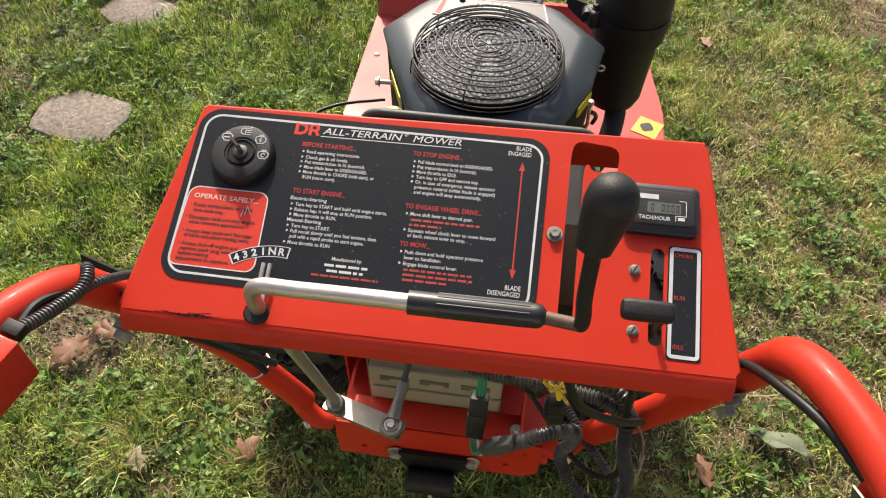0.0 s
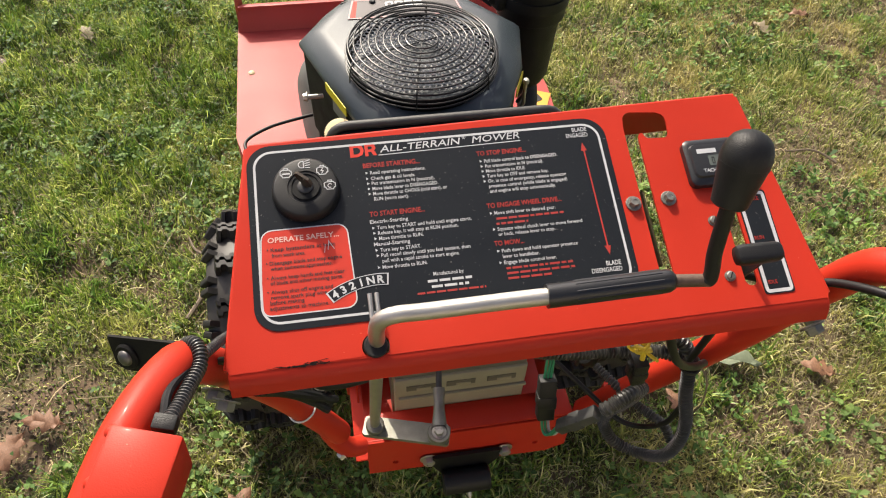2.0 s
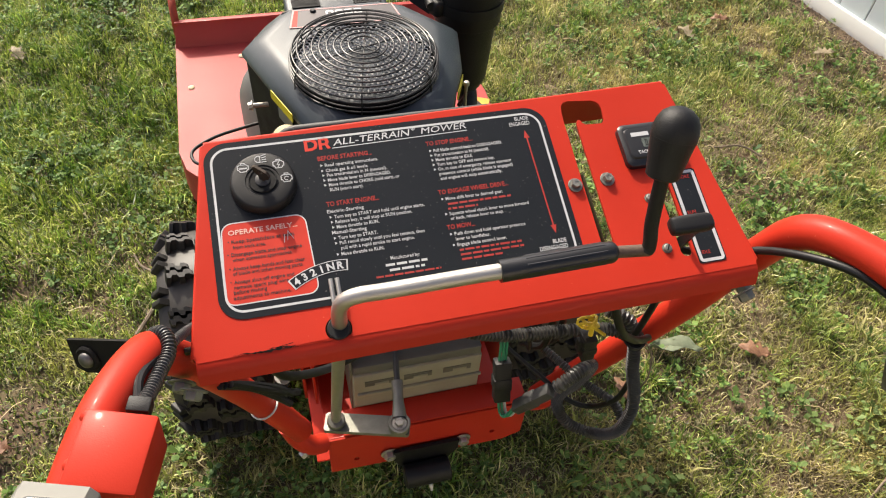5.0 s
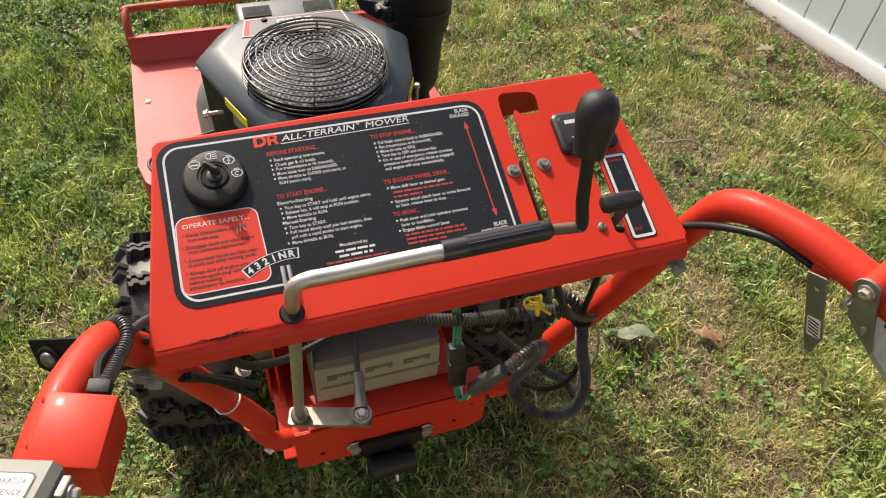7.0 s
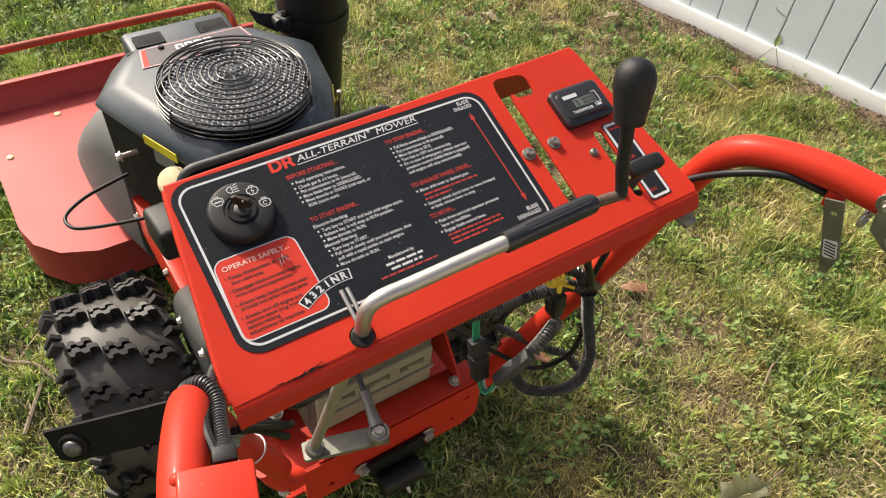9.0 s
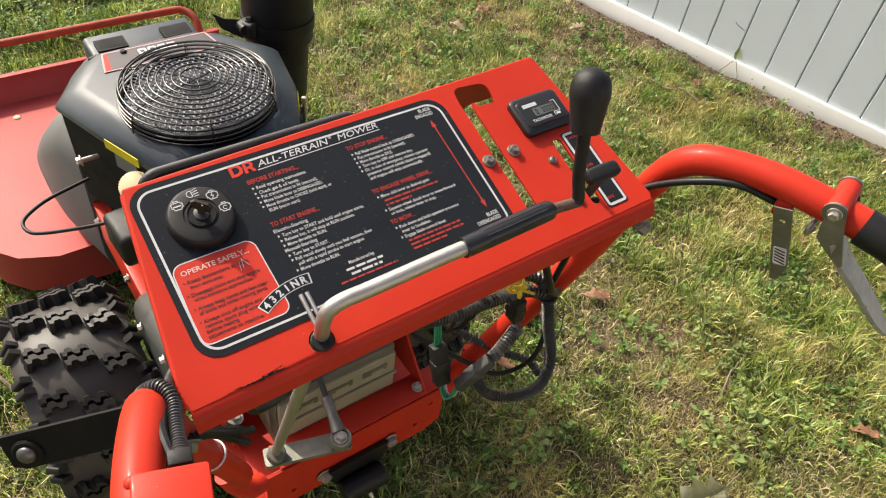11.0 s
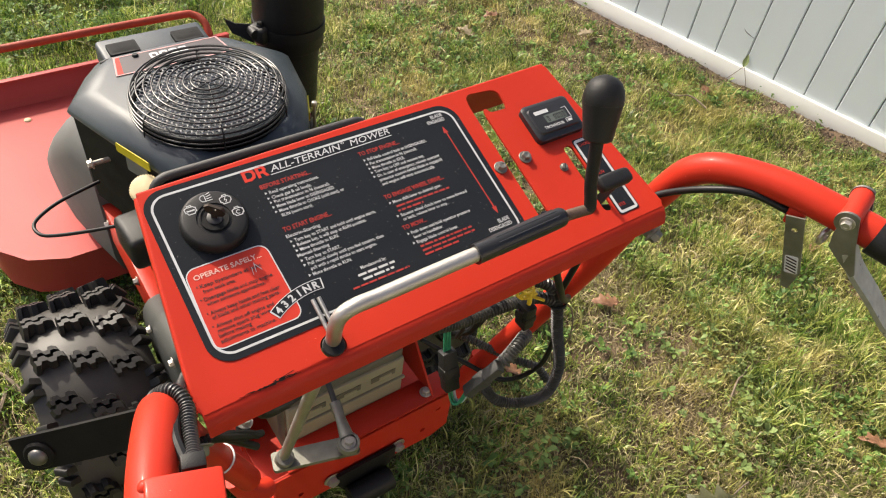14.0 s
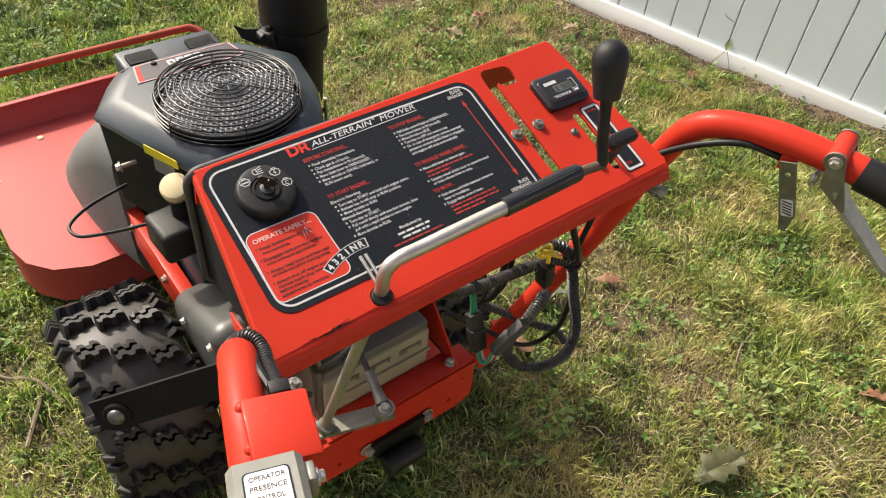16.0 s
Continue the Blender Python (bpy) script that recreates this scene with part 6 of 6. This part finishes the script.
# ---- grass, clover and straw ----
def scatter(count, seed, power=1.0, bare=False, cluster=0.0):
    """Places on the lawn the camera passes, thicker where it grows lush."""
    rng = np.random.RandomState(seed)
    x, y = rng.uniform(-2.0, 2.65, count * 3), rng.uniform(-0.75, 2.85, count * 3)
    ring = rng.rand(count * 3) < 0.14
    x, y = np.where(ring, x * 1.35 - 0.2, x), np.where(ring, 1.05 + (y - 1.05) * 1.45, y)
    keep = (x < 2.05 + (1.5 - y) * 0.233 - (0.09 if bare else 0.03)) & (rng.rand(count * 3) < (np.clip(1.0 - 0.75 * lushness(x, y), 0.18, 1) if bare else lushness(x, y) ** power))
    if bare:
        keep &= rng.rand(count * 3) < 1.0 - 0.75 * worn_at(x, y) * (0.4 + 0.9 * (1 - clumps(x, y)))
    else:
        keep &= rng.rand(count * 3) < 0.48 + 0.52 * clumps(x, y)
    if cluster:
        herd = 0.6 * value_noise(x, y, 0.24, 71) + 0.4 * value_noise(x, y, 0.09, 72)
        keep &= rng.rand(count * 3) < np.clip((herd - cluster) * 5, 0.06, 1)
    # thinner towards the rim
    inside = np.minimum(np.minimum(x + 2.0, 2.65 - x), np.minimum(y + 0.75, 2.85 - y))
    keep &= rng.rand(count * 3) < np.clip(0.45 + inside / 0.45, 0.12, 1)
    for cx, cy, rx, ry in ((-1.26, 1.06, 0.155, 0.115), (-1.31, 1.63, 0.145, 0.105)):
        keep &= ((x - cx) / rx) ** 2 + ((y - cy) / ry) ** 2 > 1.0
    keep &= ~((np.abs(np.abs(x) - 0.322) < 0.10) & (np.abs(y - 0.383) < 0.10))
    x, y = x[keep][:count], y[keep][:count]
    return x, y, ground_height(x, y), rng


def blades(name, count, seed, low, high, wide, lean, material, label, category, power=1.0, lift=0.0, bare=False, tuft=0, flat=0.15):
    x, y, z, rng = scatter(count // max(tuft, 1), seed, power, bare)
    n = len(x)
    a = rng.uniform(0, 2 * math.pi, n)
    if tuft:
        x, y = np.repeat(x, tuft), np.repeat(y, tuft)
        n = len(x)
        a = rng.uniform(0, 2 * math.pi, n)
        r = np.abs(rng.normal(0, 0.019, n))
        x, y = x + r * np.cos(a), y + r * np.sin(a)
        z = ground_height(x, y)
        a = a + rng.normal(0, 0.9, n)
    h = rng.uniform(low, high, n) * (0.6 + 0.6 * lushness(x, y)) * (0.40 + 1.1 * clumps(x, y))
    l = rng.uniform(flat, 1.0, n) * lean
    w = rng.uniform(0.6, 1.3, n) * wide
    dx, dy = np.cos(a), np.sin(a)
    tw = a + rng.uniform(-0.9, 0.9, n) + math.pi / 2
    sx, sy = np.cos(tw) * w, np.sin(tw) * w
    v = np.zeros((n, 5, 3))
    v[:, 0] = np.stack([x - sx, y - sy, z - 0.004], 1)
    v[:, 1] = np.stack([x + sx, y + sy, z - 0.004], 1)
    mx, my, mz = x + dx * l * h * 0.35, y + dy * l * h * 0.35, z + lift + h * 0.6 * np.sqrt(np.clip(1 - (0.6 * l) ** 2, 0.1, 1))
    v[:, 2] = np.stack([mx + sx * 0.8, my + sy * 0.8, mz], 1)
    v[:, 3] = np.stack([mx - sx * 0.8, my - sy * 0.8, mz], 1)
    v[:, 4] = np.stack([x + dx * l * h, y + dy * l * h, z + lift + h * np.sqrt(np.clip(1 - l**2, 0.06, 1))], 1)
    base = (np.arange(n) * 5)[:, None]
    me = bpy.data.meshes.new(name)
    me.vertices.add(n * 5)
    me.vertices.foreach_set("co", v.reshape(-1))
    loops = np.concatenate([base + np.array([[0, 1, 2, 3]]), base + np.array([[3, 2, 4]])], 1).reshape(-1)
    me.loops.add(len(loops))
    me.loops.foreach_set("vertex_index", loops.astype(np.int32))
    starts = np.stack([np.arange(n) * 7, np.arange(n) * 7 + 4], 1).reshape(-1)
    me.polygons.add(n * 2)
    me.polygons.foreach_set("loop_start", starts.astype(np.int32))
    me.update(calc_edges=True)
    me.validate()
    me.materials.append(material)
    return tagged(new(name, me), label, category, kind="stuff")


blades("grass", 390000, 21, 0.018, 0.044, 0.0014, 0.98, GRASS, "short uneven lawn grass, green with dry patches", "grass", 1.3, flat=0.30)
blades("tall_grass", 20000, 22, 0.032, 0.066, 0.0023, 0.96, GRASS, "longer blades of lawn grass", "grass", 2.4, flat=0.40)
blades("grass_tufts", 30000, 24, 0.022, 0.050, 0.0024, 0.97, TUFT, "tufts of fresh bright green grass", "grass", 1.0, tuft=24, flat=0.25)
blades("dead_grass", 75000, 23, 0.016, 0.040, 0.0015, 1.0, STRAW, "flattened dead straw-coloured grass", "grass", 0.25, -0.004, True, flat=0.75)
blades("thatch", 200000, 25, 0.014, 0.040, 0.0018, 1.0, THATCH, "matted dull green and tan thatch under the grass", "grass", 0.15, -0.003, flat=0.88)


def stems(count, seed):
    """Long dry stalks lying on the turf, bent in two places."""
    x, y, z, rng = scatter(count, seed, 0.2, True)
    n = len(x)
    a = rng.uniform(0, 2 * math.pi, n)
    long = rng.uniform(0.03, 0.10, n)
    rise = rng.uniform(0.006, 0.034, n)
    w = rng.uniform(0.0007, 0.0015, n)
    v = np.zeros((n, 8, 3))
    for k in range(4):
        sx, sy = -np.sin(a) * w, np.cos(a) * w
        h = z + rise * (0.6, 1.0, 0.9, 0.3)[k]
        v[:, 2 * k] = np.stack([x - sx, y - sy, h], 1)
        v[:, 2 * k + 1] = np.stack([x + sx, y + sy, h + 0.0012], 1)
        x, y = x + np.cos(a) * long / 3, y + np.sin(a) * long / 3
        a = a + rng.normal(0, 0.35, n)
    quad = np.array([(0, 2, 3, 1), (2, 4, 5, 3), (4, 6, 7, 5)])
    faces = (np.arange(n) * 8)[:, None, None] + quad[None]
    ob = mesh_from("dry_stems", v.reshape(-1, 3).tolist(), faces.reshape(-1, 4).tolist(), STRAW)
    return tagged(ob, "long pale dry grass stalks lying on the lawn", "grass", kind="stuff")


stems(2200, 27)


def weeds(count, seed):
    """Rosettes of broad leaves."""
    x, y, z, rng = scatter(count, seed, 0.6, cluster=0.46)
    per, k = 6, 4
    n = len(x) * per
    cx, cy, cz = np.repeat(x, per), np.repeat(y, per), np.repeat(z, per)
    a = rng.uniform(0, 2 * math.pi, n)
    l = np.repeat(0.007 + 0.015 * rng.rand(len(x)) ** 1.8, per) * rng.uniform(0.7, 1.2, n)
    w = l * rng.uniform(0.24, 0.42, n)
    rise = rng.uniform(-0.3, 1.1, n) * l
    dx, dy = np.cos(a), np.sin(a)
    base = cz + rng.uniform(0.006, 0.030, n)
    v = np.zeros((n, k, 3))
    v[:, 0] = np.stack([cx, cy, base], 1)
    v[:, 1] = np.stack([cx + dx * l * 0.55 - dy * w, cy + dy * l * 0.55 + dx * w, base + rise * 0.8], 1)
    v[:, 2] = np.stack([cx + dx * l, cy + dy * l, base + rise * 0.9], 1)
    v[:, 3] = np.stack([cx + dx * l * 0.55 + dy * w, cy + dy * l * 0.55 - dx * w, base + rise * 0.8], 1)
    me = bpy.data.meshes.new("weeds")
    me.vertices.add(n * k)
    me.vertices.foreach_set("co", v.reshape(-1))
    me.loops.add(n * k)
    me.loops.foreach_set("vertex_index", np.arange(n * k, dtype=np.int32))
    me.polygons.add(n)
    me.polygons.foreach_set("loop_start", (np.arange(n) * k).astype(np.int32))
    me.update(calc_edges=True)
    me.validate()
    me.materials.append(CLOVER)
    return tagged(new("weeds", me), "broad-leaved green weeds scattered in the lawn", "weed", kind="stuff")


weeds(15000, 41)


def clover(count, seed):
    x, y, z, rng = scatter(count, seed, 1.0, cluster=0.42)
    n = len(x)
    r = rng.uniform(0.0022, 0.0054, n)
    h = z + rng.uniform(0.012, 0.045, n)
    a = rng.uniform(0, 2 * math.pi, n)
    tx, ty = rng.uniform(-0.6, 0.6, n), rng.uniform(-0.6, 0.6, n)
    k = 6
    v = np.zeros((n, k, 3))
    for i in range(k):
        w = a + 2 * math.pi * i / k
        rr = r * (1.0 if i % 2 else 0.75) * (1.5 if i == 0 else 1)
        ox, oy = rr * np.cos(w), rr * np.sin(w)
        v[:, i] = np.stack([x + ox, y + oy, h + ox * tx + oy * ty], 1)
    me = bpy.data.meshes.new("clover")
    me.vertices.add(n * k)
    me.vertices.foreach_set("co", v.reshape(-1))
    me.loops.add(n * k)
    me.loops.foreach_set("vertex_index", np.arange(n * k, dtype=np.int32))
    me.polygons.add(n)
    me.polygons.foreach_set("loop_start", (np.arange(n) * k).astype(np.int32))
    me.update(calc_edges=True)
    me.validate()
    me.materials.append(CLOVER)
    return tagged(new("clover", me), "small broad green clover and weed leaves among the grass", "clover", kind="stuff")


clover(19000, 31)


def crumbs(count, seed):
    """Clods and pebbles on the bare strip along the fence and in worn patches."""
    rng = np.random.RandomState(seed)
    y = rng.uniform(-0.7, 2.8, count)
    edge = 2.03 + (1.5 - y) * 0.233
    x = np.where(rng.rand(count) < 0.72, edge - np.abs(rng.normal(0, 0.05, count)), rng.uniform(-1.2, 2.3, count))
    spot = rng.randint(0, len(BARE), count)
    pick = rng.rand(count) < 0.45
    middle = np.array(BARE)[spot]
    x = np.where(pick, middle[:, 0] + rng.normal(0, 0.7, count) * middle[:, 2], x)
    y = np.where(pick, middle[:, 1] + rng.normal(0, 0.7, count) * middle[:, 3], y)
    edge = 2.03 + (1.5 - y) * 0.233
    keep = x < edge
    x, y = x[keep], y[keep]
    n = len(x)
    s = rng.uniform(0.0015, 0.008, n) * rng.uniform(0.4, 1.0, n)
    z = ground_height(x, y) + s * 0.3
    shape = np.array([(1, 0, 0), (0, 1, 0), (-1, 0, 0), (0, -1, 0), (0, 0, 0.8), (0, 0, -0.8)])
    v = np.stack([x, y, z], 1)[:, None, :] + shape[None] * s[:, None, None] * rng.uniform(0.6, 1.3, (n, 6, 1))
    v[:, :, :2] += rng.normal(0, 0.25, (n, 6, 2)) * s[:, None, None]
    tri = np.array([(0, 1, 4), (1, 2, 4), (2, 3, 4), (3, 0, 4), (1, 0, 5), (2, 1, 5), (3, 2, 5), (0, 3, 5)])
    faces = (np.arange(n) * 6)[:, None, None] + tri[None]
    ob = mesh_from("soil_crumbs", v.reshape(-1, 3).tolist(), faces.reshape(-1, 3).tolist(), CRUMB)
    return tagged(ob, "brown clods and small pebbles on bare soil", "soil", kind="stuff")


crumbs(12000, 51)


# ---- a sprig caught on the fence ----
sprig = empty("weed_sprig", "small green weed leaf on dry stems against the fence rail", "weed")
sprig.matrix_world = FENCE
half = [(0.0, 0.0), (0.010, 0.012), (0.012, 0.026), (0.007, 0.040), (0.0, 0.052)]
bm = bmesh.new()
rib = [bm.verts.new((0.002 * k, -0.016 + 0.002 * k, z)) for k, (_, z) in enumerate(half)]
for side in (1, -1):
    edge = [bm.verts.new((0.002 * k + side * x, -0.019 + 0.002 * k, z)) for k, (x, z) in enumerate(half)]
    for k in range(len(half) - 1):
        bm.faces.new((rib[k], rib[k + 1], edge[k + 1], edge[k]))
bmesh.ops.remove_doubles(bm, verts=bm.verts, dist=0.0004)
leaf = part("leaf", bm, shader("sprig_leaf", (0.26, 0.32, 0.14), 0.5, tint=(0.20, 0.25, 0.10), scale=60), sprig)
leaf.matrix_local = pose(0.700, 0, 0.068, 0, -14, 0)
for pts in ([(0.700, -0.020, 0.075), (0.690, -0.027, 0.055), (0.664, -0.030, 0.010), (0.640, -0.045, -0.02)], [(0.704, -0.020, 0.070), (0.718, -0.027, 0.050), (0.738, -0.030, 0.012), (0.745, -0.040, -0.02)]):
    part("stem", tube(smooth_path(pts, 4), 0.0012, 6), TWIG, sprig)
mark = part("scuff_mark", tube(smooth_path([(0.640, -0.0103, 0.205), (0.652, -0.0103, 0.196), (0.672, -0.0103, 0.190), (0.688, -0.0103, 0.186)], 4), lambda u: 0.0006 + 0.0012 * math.sin(math.pi * u), 6), shader("grey_scuff", (0.14, 0.14, 0.14), 0.8), fence, "dark curved scuff mark")
